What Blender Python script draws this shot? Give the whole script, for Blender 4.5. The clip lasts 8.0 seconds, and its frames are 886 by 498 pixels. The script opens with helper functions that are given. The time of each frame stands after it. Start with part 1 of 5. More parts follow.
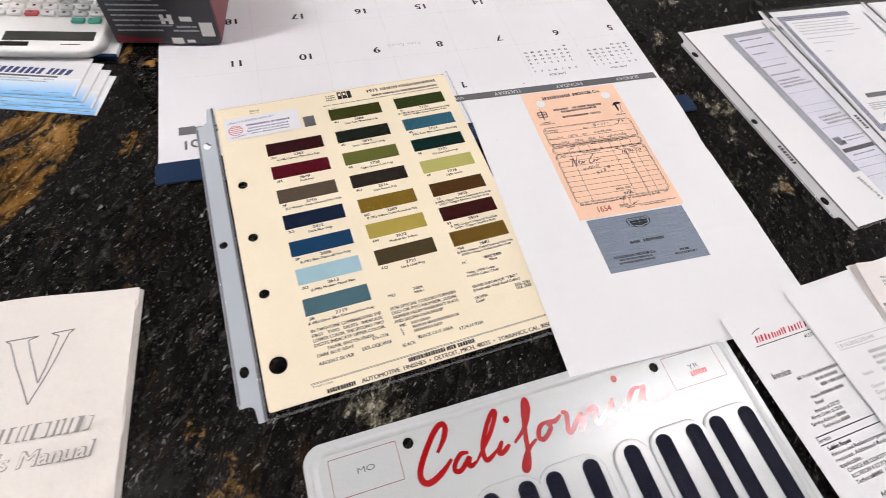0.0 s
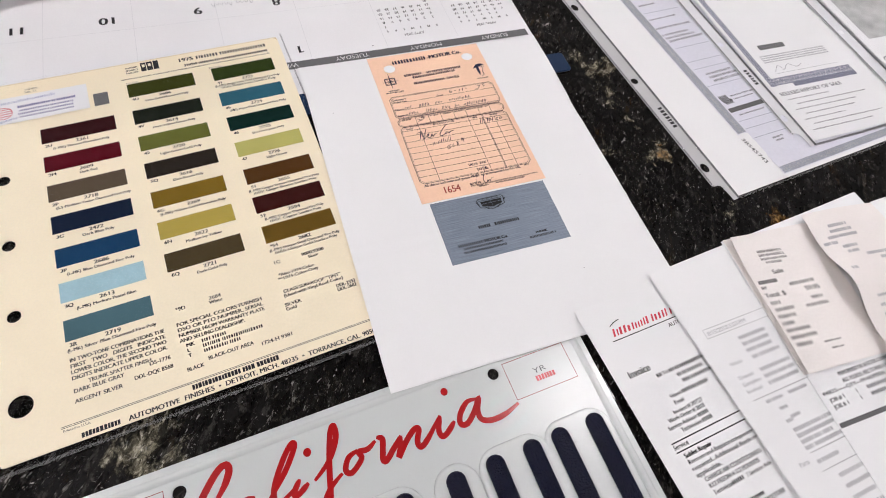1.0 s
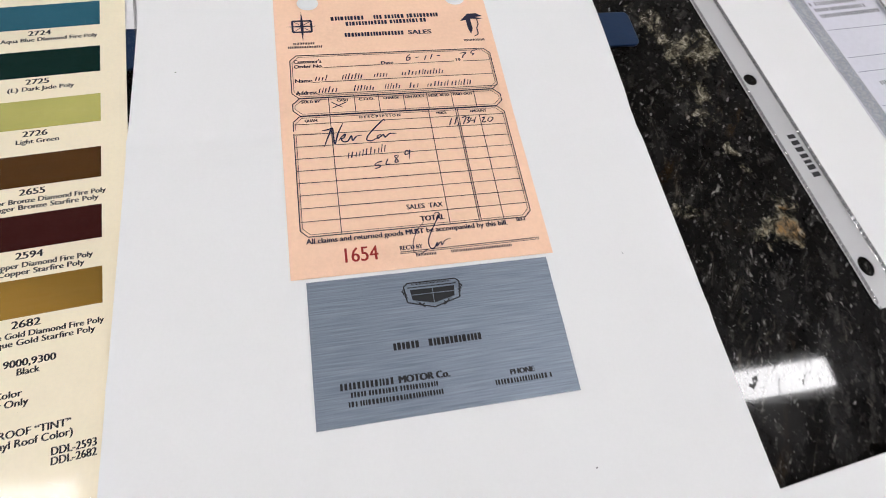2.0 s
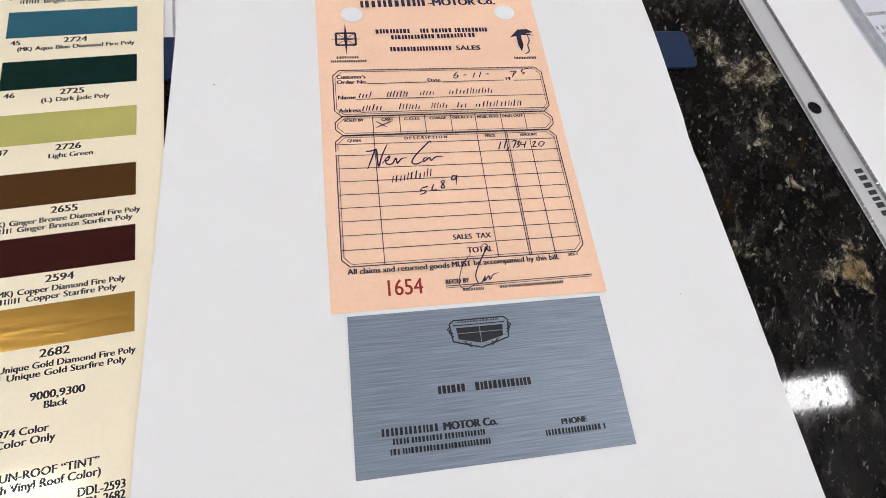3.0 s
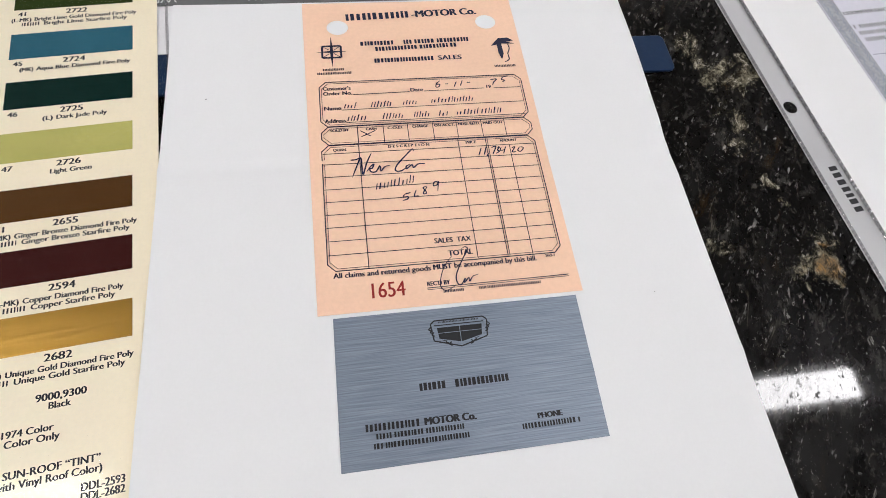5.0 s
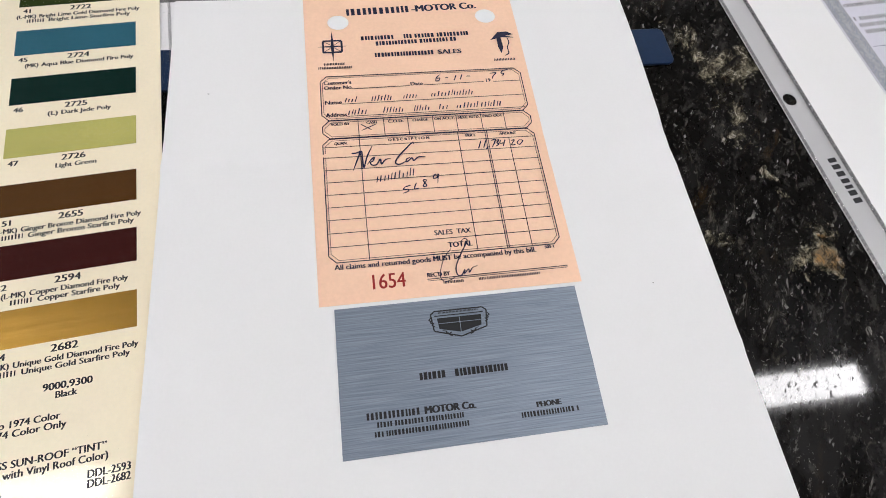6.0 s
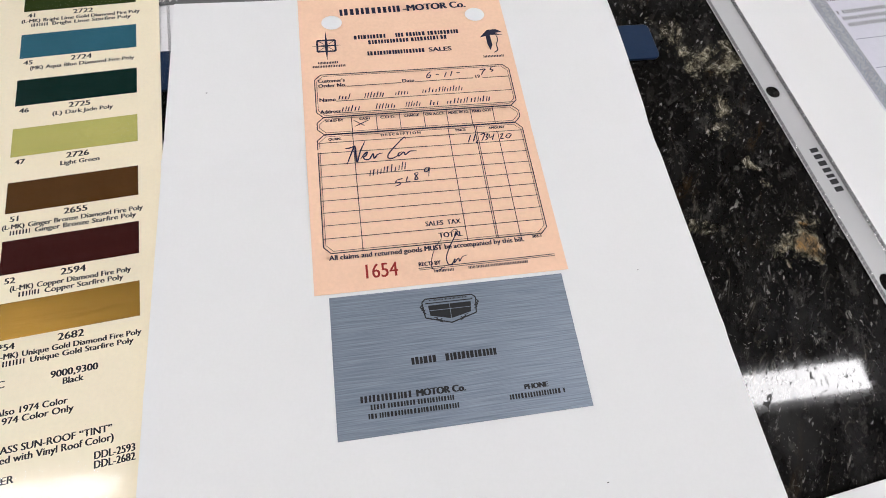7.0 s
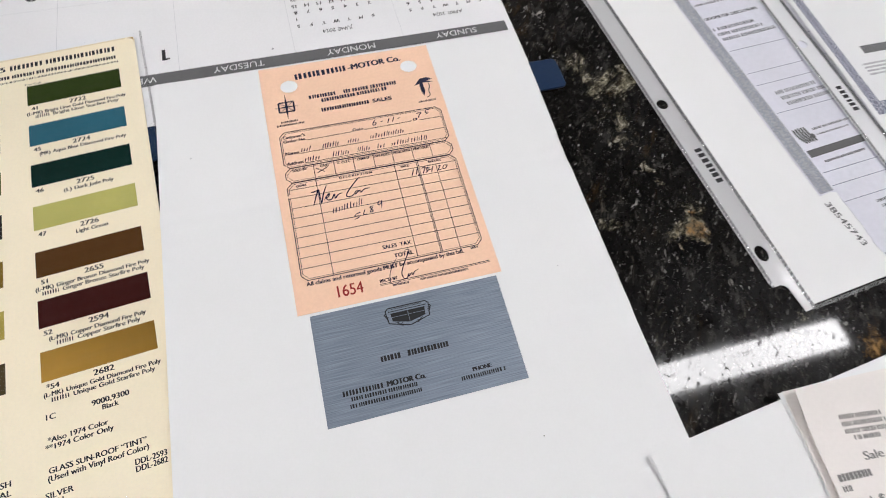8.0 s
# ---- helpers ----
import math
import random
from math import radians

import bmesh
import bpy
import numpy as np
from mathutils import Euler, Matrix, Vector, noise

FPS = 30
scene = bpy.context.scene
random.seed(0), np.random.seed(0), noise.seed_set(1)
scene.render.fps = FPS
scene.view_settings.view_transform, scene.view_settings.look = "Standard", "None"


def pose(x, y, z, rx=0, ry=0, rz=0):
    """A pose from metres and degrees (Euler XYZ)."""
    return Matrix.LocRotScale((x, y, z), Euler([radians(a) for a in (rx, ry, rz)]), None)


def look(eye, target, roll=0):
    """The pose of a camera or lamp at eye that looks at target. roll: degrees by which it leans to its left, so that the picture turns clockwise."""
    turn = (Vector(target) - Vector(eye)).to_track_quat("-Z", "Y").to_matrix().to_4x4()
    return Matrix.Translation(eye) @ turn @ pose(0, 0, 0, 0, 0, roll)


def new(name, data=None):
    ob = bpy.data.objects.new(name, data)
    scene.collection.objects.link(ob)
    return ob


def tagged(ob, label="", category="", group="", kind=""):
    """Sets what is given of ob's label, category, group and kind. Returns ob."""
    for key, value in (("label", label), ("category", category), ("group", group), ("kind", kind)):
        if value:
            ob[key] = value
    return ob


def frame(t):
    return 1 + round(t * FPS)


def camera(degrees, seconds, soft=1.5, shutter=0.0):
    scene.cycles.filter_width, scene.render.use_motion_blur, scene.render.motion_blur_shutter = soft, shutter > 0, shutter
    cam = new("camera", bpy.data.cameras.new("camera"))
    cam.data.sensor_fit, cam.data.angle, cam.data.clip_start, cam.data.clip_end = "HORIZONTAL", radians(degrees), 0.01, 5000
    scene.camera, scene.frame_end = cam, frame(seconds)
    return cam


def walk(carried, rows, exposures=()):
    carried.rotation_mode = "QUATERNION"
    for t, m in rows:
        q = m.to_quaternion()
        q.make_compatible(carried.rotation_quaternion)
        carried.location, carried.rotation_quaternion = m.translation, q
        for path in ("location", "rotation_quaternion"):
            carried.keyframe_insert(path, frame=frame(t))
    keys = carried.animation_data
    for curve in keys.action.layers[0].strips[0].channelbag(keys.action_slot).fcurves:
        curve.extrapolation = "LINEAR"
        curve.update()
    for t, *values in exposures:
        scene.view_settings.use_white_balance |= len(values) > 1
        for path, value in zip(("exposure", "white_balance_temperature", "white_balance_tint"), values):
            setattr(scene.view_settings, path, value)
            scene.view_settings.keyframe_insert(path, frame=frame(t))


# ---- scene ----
cam = camera(80.3, 8.0, soft=0.9, shutter=0.2)
PATH = [
    (0, (-0.14765, -0.08488, 1.25238), (0.2655, 0.9010, -0.4380), 9.90),
    (0.1, (-0.13357, -0.08346, 1.25092), (0.0790, 0.4068, 0.4057), 10.10),
    (0.2, (-0.11465, -0.08062, 1.25157), (0.1059, 0.4058, 0.4061), 10.35),
    (0.3, (-0.09041, -0.08051, 1.24719), (0.3621, 0.8991, -0.4367), 9.77),
    (0.5, (-0.06455, -0.08140, 1.24239), (0.4106, 0.8690, -0.4520), 10.56),
    (0.6, (-0.05121, -0.08439, 1.23702), (0.1911, 0.3861, 0.3885), 10.75),
    (0.8, (-0.03635, -0.08253, 1.23211), (0.2086, 0.3687, 0.3740), 11.62),
    (1, (-0.03066, -0.07267, 1.21745), (0.4758, 0.7940, -0.5124), 13.42),
    (1.1, (-0.02816, -0.06436, 1.21059), (0.2226, 0.3547, 0.3379), 14.49),
    (1.2, (-0.01257, -0.05497, 1.20095), (0.4564, 0.7779, -0.5559), 13.69),
    (1.3, (0.00582, -0.04026, 1.18666), (0.2295, 0.3726, 0.3037), 13.92),
    (1.5, (0.04806, -0.00407, 1.14426), (0.4629, 0.7957, -0.6413), 14.79),
    (1.7, (0.07088, 0.02599, 1.11820), (0.4548, 0.7964, -0.6871), 15.69),
    (1.8, (0.07678, 0.03819, 1.10111), (0.2656, 0.4292, 0.2003), 16.25),
    (2, (0.07964, 0.05172, 1.08461), (0.4387, 0.8343, -0.7206), 16.62),
    (2.2, (0.07679, 0.06516, 1.07502), (0.4211, 0.8440, -0.7346), 17.00),
    (3.3, (0.06894, 0.07063, 1.08118), (0.3836, 0.8481, -0.7345), 16.42),
    (3.5, (0.06933, 0.06932, 1.08332), (0.3823, 0.8463, -0.7328), 16.19),
    (4, (0.07188, 0.06772, 1.08404), (0.3769, 0.8474, -0.7323), 15.34),
    (4.5, (0.07588, 0.06803, 1.08788), (0.3718, 0.8477, -0.7299), 14.46),
    (4.7, (0.07672, 0.06769, 1.08792), (0.3705, 0.8472, -0.7304), 14.25),
    (5.8, (0.07912, 0.06679, 1.08766), (0.3592, 0.8378, -0.7364), 13.37),
    (6, (0.07863, 0.06413, 1.08891), (0.3551, 0.8363, -0.7352), 13.10),
    (6.5, (0.07857, 0.05967, 1.09107), (0.3479, 0.8302, -0.7348), 12.50),
    (7, (0.08206, 0.05684, 1.09432), (0.3475, 0.8327, -0.7299), 11.74),
    (7.5, (0.08522, 0.05166, 1.10080), (0.3590, 0.8365, -0.7183), 10.30),
    (7.8, (0.08787, 0.04309, 1.11901), (0.3772, 0.8387, -0.6930), 8.37),
    (8, (0.09157, 0.03834, 1.14163), (0.4110, 0.8281, -0.6678), 8.21),
]
walk(cam, [(t, look(eye, target, roll)) for t, eye, target, roll in PATH],
     exposures=((0, 0.03, 6560, 13), (1.0, -0.06, 6520, 12.5), (1.5, -0.1, 6440, 9), (2.0, -0.11, 6420, 9), (7.5, -0.11, 6420, 9), (8.0, -0.1, 6420, 8.5)))

# ---- light ----
TOP = 0.8985         # counter height
CEIL = 2.7
LAMP = 70.5          # radiance of the tube diffusers
world = bpy.data.worlds.new("room_world")
scene.world = world
world.use_nodes = True
world.node_tree.nodes["Background"].inputs["Color"].default_value = (0.8, 0.85, 1.0, 1)
world.node_tree.nodes["Background"].inputs["Strength"].default_value = 0.02


# ---- materials ----
def lin(r, g, b):
    """Linear colour from display values of 0 to 255."""
    return tuple(((c / 255 + 0.055) / 1.055) ** 2.4 if c > 10 else c / 255 / 12.92 for c in (r, g, b)) + (1.0,)


def material(name, colour, rough=0.6, metal=0.0, grain=0.0, scale=400.0, bump=0.0, bump_scale=None, spec=0.5, coat=0.0, stain=0.0, stain_scale=14.0):
    m = bpy.data.materials.new(name)
    m.use_nodes = True
    nt = m.node_tree
    b = nt.nodes["Principled BSDF"]
    b.inputs["Base Color"].default_value = colour
    b.inputs["Roughness"].default_value = rough
    b.inputs["Metallic"].default_value = metal
    b.inputs["Specular IOR Level"].default_value = spec
    b.inputs["Coat Weight"].default_value = coat
    b.inputs["Coat Roughness"].default_value = 0.08
    tc = nt.nodes.new("ShaderNodeTexCoord")
    if grain or stain:
        mix = nt.nodes.new("ShaderNodeMix")
        mix.data_type = "RGBA"
        mix.blend_type = "MULTIPLY"
        mix.inputs[0].default_value = 1.0
        mix.inputs[6].default_value = colour
        total = None
        for amount, sc, detail in ((grain, scale, 3.0), (stain, stain_scale, 4.0)):
            if not amount:
                continue
            n = nt.nodes.new("ShaderNodeTexNoise")
            n.inputs["Scale"].default_value = sc
            n.inputs["Detail"].default_value = detail
            r = nt.nodes.new("ShaderNodeMapRange")
            r.inputs["From Min"].default_value = 0.3
            r.inputs["From Max"].default_value = 0.7
            r.inputs["To Min"].default_value = 1.0 - amount
            r.inputs["To Max"].default_value = 1.0
            nt.links.new(tc.outputs["Object"], n.inputs["Vector"])
            nt.links.new(n.outputs["Fac"], r.inputs["Value"])
            if total is None:
                total = r.outputs["Result"]
            else:
                mul = nt.nodes.new("ShaderNodeMath")
                mul.operation = "MULTIPLY"
                nt.links.new(total, mul.inputs[0])
                nt.links.new(r.outputs["Result"], mul.inputs[1])
                total = mul.outputs[0]
        nt.links.new(total, mix.inputs[7])
        nt.links.new(mix.outputs[2], b.inputs["Base Color"])
    if bump:
        n = nt.nodes.new("ShaderNodeTexNoise")
        n.inputs["Scale"].default_value = bump_scale or scale
        n.inputs["Detail"].default_value = 4.0
        bp = nt.nodes.new("ShaderNodeBump")
        bp.inputs["Strength"].default_value = bump
        bp.inputs["Distance"].default_value = 0.001
        nt.links.new(tc.outputs["Object"], n.inputs["Vector"])
        nt.links.new(n.outputs["Fac"], bp.inputs["Height"])
        nt.links.new(bp.outputs["Normal"], b.inputs["Normal"])
    return m


def film_material(name, gloss=0.07, rough=0.12, tint=(1, 1, 1, 1), haze=0.0, haze_colour=(0.8, 0.82, 0.85, 1), bump=0.25, bump_scale=22.0):
    """Clear plastic film: what lies below shows, with a weak sheen, and a little milky haze."""
    m = bpy.data.materials.new(name)
    m.use_nodes = True
    nt = m.node_tree
    nt.nodes.clear()
    out = nt.nodes.new("ShaderNodeOutputMaterial")
    tr = nt.nodes.new("ShaderNodeBsdfTransparent")
    tr.inputs["Color"].default_value = tint
    df = nt.nodes.new("ShaderNodeBsdfDiffuse")
    df.inputs["Color"].default_value = haze_colour
    gl = nt.nodes.new("ShaderNodeBsdfGlossy")
    gl.inputs["Roughness"].default_value = rough
    a = nt.nodes.new("ShaderNodeMixShader")
    a.inputs[0].default_value = haze
    b = nt.nodes.new("ShaderNodeMixShader")
    b.inputs[0].default_value = gloss
    tc = nt.nodes.new("ShaderNodeTexCoord")
    n = nt.nodes.new("ShaderNodeTexNoise")
    n.inputs["Scale"].default_value = bump_scale
    n.inputs["Detail"].default_value = 3.0
    bp = nt.nodes.new("ShaderNodeBump")
    bp.inputs["Strength"].default_value = bump
    bp.inputs["Distance"].default_value = 0.004
    nt.links.new(tc.outputs["Object"], n.inputs["Vector"])
    nt.links.new(n.outputs["Fac"], bp.inputs["Height"])
    nt.links.new(bp.outputs["Normal"], gl.inputs["Normal"])
    nt.links.new(tr.outputs[0], a.inputs[1])
    nt.links.new(df.outputs[0], a.inputs[2])
    nt.links.new(a.outputs[0], b.inputs[1])
    nt.links.new(gl.outputs[0], b.inputs[2])
    nt.links.new(b.outputs[0], out.inputs["Surface"])
    return m


def granite_material():
    """Polished black granite with gold and cream mineral patches and pale flecks."""
    m = bpy.data.materials.new("black_granite")
    m.use_nodes = True
    nt = m.node_tree
    L = nt.links.new
    b = nt.nodes["Principled BSDF"]
    tc = nt.nodes.new("ShaderNodeTexCoord")

    def noise_node(scale, detail=5.0, rough=0.6, distort=0.0, long=1.0, turn=61.0):
        """Noise drawn out along the grain of the slab."""
        mp = nt.nodes.new("ShaderNodeMapping")
        mp.vector_type = "TEXTURE"
        mp.inputs["Scale"].default_value = (long, 1, 1)
        mp.inputs["Rotation"].default_value = (0, 0, radians(turn))
        n = nt.nodes.new("ShaderNodeTexNoise")
        n.inputs["Scale"].default_value = scale
        n.inputs["Detail"].default_value = detail
        n.inputs["Roughness"].default_value = rough
        n.inputs["Distortion"].default_value = distort
        L(tc.outputs["Object"], mp.inputs["Vector"])
        L(mp.outputs["Vector"], n.inputs["Vector"])
        return n.outputs["Fac"]

    def span(value, lo, hi, a=0.0, c=1.0):
        r = nt.nodes.new("ShaderNodeMapRange")
        r.inputs["From Min"].default_value = lo
        r.inputs["From Max"].default_value = hi
        r.inputs["To Min"].default_value = a
        r.inputs["To Max"].default_value = c
        L(value, r.inputs["Value"])
        return r.outputs["Result"]

    def calc(op, x, y):
        k = nt.nodes.new("ShaderNodeMath")
        k.operation = op
        for i, v in enumerate((x, y)):
            if isinstance(v, (int, float)):
                k.inputs[i].default_value = v
            else:
                L(v, k.inputs[i])
        return k.outputs[0]

    def blend(fac, x, y):
        k = nt.nodes.new("ShaderNodeMix")
        k.data_type = "RGBA"
        L(fac, k.inputs[0])
        for i, v in ((6, x), (7, y)):
            if isinstance(v, tuple):
                k.inputs[i].default_value = v
            else:
                L(v, k.inputs[i])
        return k.outputs[2]

    warp = nt.nodes.new("ShaderNodeTexNoise")
    warp.inputs["Scale"].default_value = 34.0
    warp.inputs["Detail"].default_value = 6.0
    warp.inputs["Roughness"].default_value = 0.65
    L(tc.outputs["Object"], warp.inputs["Vector"])
    shift = nt.nodes.new("ShaderNodeVectorMath")
    shift.operation = "MULTIPLY_ADD"
    L(warp.outputs["Color"], shift.inputs[0])
    shift.inputs[1].default_value = (0.07, 0.07, 0.0)
    L(tc.outputs["Object"], shift.inputs[2])

    def patch(places, reach):
        """Mineral patches round some places of the slab, with ragged edges."""
        total = None
        for x, y, size in places:
            v = nt.nodes.new("ShaderNodeVectorMath")
            v.operation = "DISTANCE"
            L(shift.outputs["Vector"], v.inputs[0])
            v.inputs[1].default_value = (x + 0.035, y + 0.035, 0)
            near = span(v.outputs["Value"], 0.0, size * reach, 1.0, 0.0)
            total = near if total is None else calc("MAXIMUM", total, near)
        return total

    cloud = noise_node(15.0, 6.0, 0.65, 1.6, 2.2)
    fine = noise_node(95.0, 7.0, 0.75, 0.3, 1.8)
    grit = noise_node(420.0, 3.0, 0.6, 0.8, 1.6)
    base = blend(span(cloud, 0.4, 0.66), (0.0005, 0.0005, 0.0005, 1), (0.0045, 0.004, 0.0033, 1))
    base = blend(calc("MULTIPLY", span(fine, 0.52, 0.66), 0.8), base, (0.018, 0.0165, 0.0145, 1))
    speckle = noise_node(240.0, 5.0, 0.75, 0.5, 1.3)
    base = blend(span(speckle, 0.58, 0.68), base, (0.05, 0.047, 0.043, 1))
    mottle = noise_node(58.0, 6.0, 0.72, 0.4, 2.2)
    base = blend(span(mottle, 0.48, 0.6), base, (0.0095, 0.009, 0.0086, 1))
    base = blend(span(noise_node(120.0, 5.0, 0.75, 0.25, 1.8), 0.55, 0.63), base, (0.028, 0.0262, 0.0242, 1))
    brown = calc("MULTIPLY", span(noise_node(21.0, 7.0, 0.7, 1.8, 3.0), 0.56, 0.7), span(fine, 0.4, 0.62))
    base = blend(calc("MULTIPLY", brown, 0.55), base, (0.06, 0.034, 0.013, 1))
    # pale flecks of two sizes, in drifts
    drift = calc("MULTIPLY", span(noise_node(17.0, 5.0, 0.7, 1.5, 1.8), 0.44, 0.62), span(noise_node(70.0, 3.0, 0.6, 0.5), 0.4, 0.6))
    fleck = calc("MULTIPLY", span(noise_node(520.0, 3.0, 0.6, 1.0), 0.655, 0.695), calc("ADD", calc("MULTIPLY", drift, 0.75), 0.16))
    base = blend(fleck, base, (0.3, 0.29, 0.275, 1))
    speck = calc("MULTIPLY", span(noise_node(185.0, 4.0, 0.7, 0.5, 2.4, 55.0), 0.615, 0.655), drift)
    base = blend(calc("MULTIPLY", speck, 0.85), base, (0.3, 0.285, 0.265, 1))
    chip = calc("MULTIPLY", span(noise_node(430.0, 2.0, 0.5, 0.3, 2.6, 52.0), 0.66, 0.71), span(noise_node(33.0, 3.0, 0.6, 0.5), 0.42, 0.55, 0.15, 1.0))
    base = blend(chip, base, (0.19, 0.186, 0.18, 1))
    # thin pale threads
    thread = noise_node(26.0, 4.0, 0.6, 0.9, 2.8)
    thread = span(calc("ABSOLUTE", calc("SUBTRACT", thread, 0.5), 0.0), 0.0, 0.008, 1.0, 0.0)
    base = blend(calc("MULTIPLY", calc("MULTIPLY", thread, span(fine, 0.5, 0.65)), 0.4), base, (0.14, 0.125, 0.1, 1))
    # gold veins
    broad = noise_node(48.0, 5.0, 0.62, 1.0, 3.2, 58.0)
    gold = patch(((-0.36, 0.277, 0.7), (-0.352, 0.297, 0.6), (-0.347, 0.313, 0.5), (-0.368, 0.262, 0.75), (-0.38, 0.246, 0.75), (-0.392, 0.235, 0.8), (-0.386, 0.307, 0.6), (-0.4, 0.29, 0.7), (-0.374, 0.322, 0.5), (-0.296, 0.271, 0.24), (-0.301, 0.26, 0.2), (-0.291, 0.281, 0.2),
                  (-0.312, 0.4, 0.4), (-0.287, 0.379, 0.22), (-0.297, 0.137, 0.16)), 0.05)
    gold = span(calc("ADD", gold, calc("MULTIPLY", fine, 0.9)), 0.82, 1.0)
    ore = blend(span(fine, 0.38, 0.6), (0.035, 0.014, 0.003, 1), (0.18, 0.09, 0.02, 1))
    ore = blend(span(noise_node(30.0, 5.0, 0.7, 0.6, 3.0, 58.0), 0.5, 0.62), ore, (0.27, 0.15, 0.042, 1))
    ore = blend(span(grit, 0.6, 0.68), ore, (0.45, 0.3, 0.14, 1))
    base = blend(calc("MULTIPLY", gold, span(broad, 0.45, 0.55)), base, ore)
    # cream patches
    cream = patch(((-0.14, 0.011, 0.55), (-0.13, 0.016, 0.65), (-0.119, 0.022, 0.45), (0.243, 0.254, 0.4), (0.257, 0.234, 0.5), (0.2605, 0.219, 0.55), (0.25, 0.209, 0.36), (0.272, 0.222, 0.42), (0.276, 0.239, 0.3), (0.2485, 0.189, 0.24),
                   (0.2665, 0.1235, 0.4), (0.2675, 0.117, 0.3), (0.2715, 0.139, 0.34), (0.2655, 0.163, 0.15), (0.2225, 0.146, 0.24), (0.31, 0.151, 0.2), (0.297, 0.056, 0.24), (0.247, 0.345, 0.4), (0.3, 0.232, 0.3), (0.29, 0.42, 0.6)), 0.045)
    cream = span(calc("ADD", cream, calc("MULTIPLY", fine, 1.5)), 1.12, 1.38)
    milk = noise_node(230.0, 6.0, 0.75, 1.0, 1.3)
    pale = blend(span(fine, 0.45, 0.58), (0.05, 0.045, 0.032, 1), (0.19, 0.172, 0.12, 1))
    pale = blend(span(milk, 0.54, 0.64), pale, (0.46, 0.43, 0.35, 1))
    gap = span(noise_node(62.0, 6.0, 0.74, 0.6, 2.0), 0.46, 0.52, 0.05, 1.0)
    cream = calc("MULTIPLY", cream, gap)
    base = blend(calc("MULTIPLY", cream, span(milk, 0.42, 0.52, 0.12, 1.0)), base, pale)
    rust = patch(((0.267, 0.1225, 0.3), (0.268, 0.116, 0.2), (0.2735, 0.136, 0.16), (0.3345, 0.0465, 0.27), (-0.229, 0.001, 0.2), (-0.234, -0.008, 0.18), (-0.239, -0.017, 0.16), (-0.249, 0.0185, 0.16), (-0.222, -0.022, 0.2)), 0.045)
    rust = span(calc("ADD", rust, calc("MULTIPLY", fine, 1.1)), 0.88, 1.3)
    base = blend(calc("MULTIPLY", rust, span(milk, 0.36, 0.6)), base, blend(span(milk, 0.45, 0.65), (0.075, 0.04, 0.013, 1), (0.28, 0.16, 0.055, 1)))
    L(base, b.inputs["Base Color"])
    # a clear polish with pits, under a faint film of wipe marks that scatters wide
    L(span(fine, 0.3, 0.7, 0.022, 0.06), b.inputs["Roughness"])
    L(span(noise_node(430.0, 3.0, 0.65, 0.8, 1.8), 0.36, 0.41, 0.012, 0.15), b.inputs["Specular IOR Level"])
    b.inputs["Coat Roughness"].default_value = 0.27
    wipe = calc("MULTIPLY", span(noise_node(11.0, 5.0, 0.65, 1.6, 2.2), 0.38, 0.62, 0.1, 1.0), span(noise_node(85.0, 6.0, 0.75, 1.2, 3.2, 70.0), 0.38, 0.62, 0.05, 1.0))
    L(calc("MULTIPLY", wipe, 0.13), b.inputs["Coat Weight"])
    return m


GRANITE = granite_material()
WHITE = material("white_paper", (0.795, 0.797, 0.8, 1), 0.75, grain=0.015, scale=900, bump=0.03, bump_scale=1500, spec=0.25, stain=0.02)
AGED = material("aged_paper", lin(233, 227, 219), 0.7, grain=0.03, scale=500, bump=5.0, bump_scale=30, spec=0.25, stain=0.06)
BRIGHT = material("calendar_paper", (0.79, 0.785, 0.795, 1), 0.8, grain=0.03, scale=700, bump=0.05, spec=0.2, stain=0.03)
CREAM = material("cream_card", lin(243, 231, 203), 0.5, grain=0.03, scale=700, stain=0.04, spec=0.3)
ORANGE = material("salmon_paper", lin(248, 208, 179), 0.75, grain=0.05, scale=700, bump=0.08, bump_scale=1200, spec=0.2, stain=0.05)
THERMAL = material("thermal_paper", lin(233, 227, 223), 0.5, grain=0.03, scale=600, stain=0.06, spec=0.3)
PALEBLUE = material("pale_blue_paper", lin(218, 218, 228), 0.7, grain=0.05, scale=300, stain=0.08, spec=0.2)
INK = material("black_ink", (0.02, 0.02, 0.022, 1), 0.6, spec=0.2)
SOFTINK = material("grey_print", (0.13, 0.13, 0.14, 1), 0.7, spec=0.2)
TILLINK = material("till_print", (0.2, 0.195, 0.19, 1), 0.6, spec=0.2)
FAINT = material("faint_print", (0.36, 0.36, 0.38, 1), 0.7, spec=0.2)
PALEINK = material("pale_print", (0.6, 0.6, 0.62, 1), 0.7, spec=0.2)
NAVYINK = material("navy_ink", (0.022, 0.022, 0.048, 1), 0.6, spec=0.2)
PEN = material("pen_ink", (0.02, 0.02, 0.055, 1), 0.6, spec=0.2)
STAMP = material("red_stamp", lin(152, 44, 40), 0.6, spec=0.2)
GREY = material("grey_bar", lin(101, 101, 102), 0.7, spec=0.2, grain=0.06)
BARTEXT = material("pale_reverse_print", (0.66, 0.66, 0.66, 1), 0.7, spec=0.2)
NAVY = material("navy_vinyl", lin(24, 44, 72), 0.5, grain=0.1, scale=500, spec=0.15, bump=0.2, bump_scale=300)
FILM = film_material("clear_film", gloss=0.008, rough=0.07, bump=0.12)
FILM_B = film_material("clear_film_hazy", gloss=0.025, rough=0.12, haze=0.05, bump=0.3)
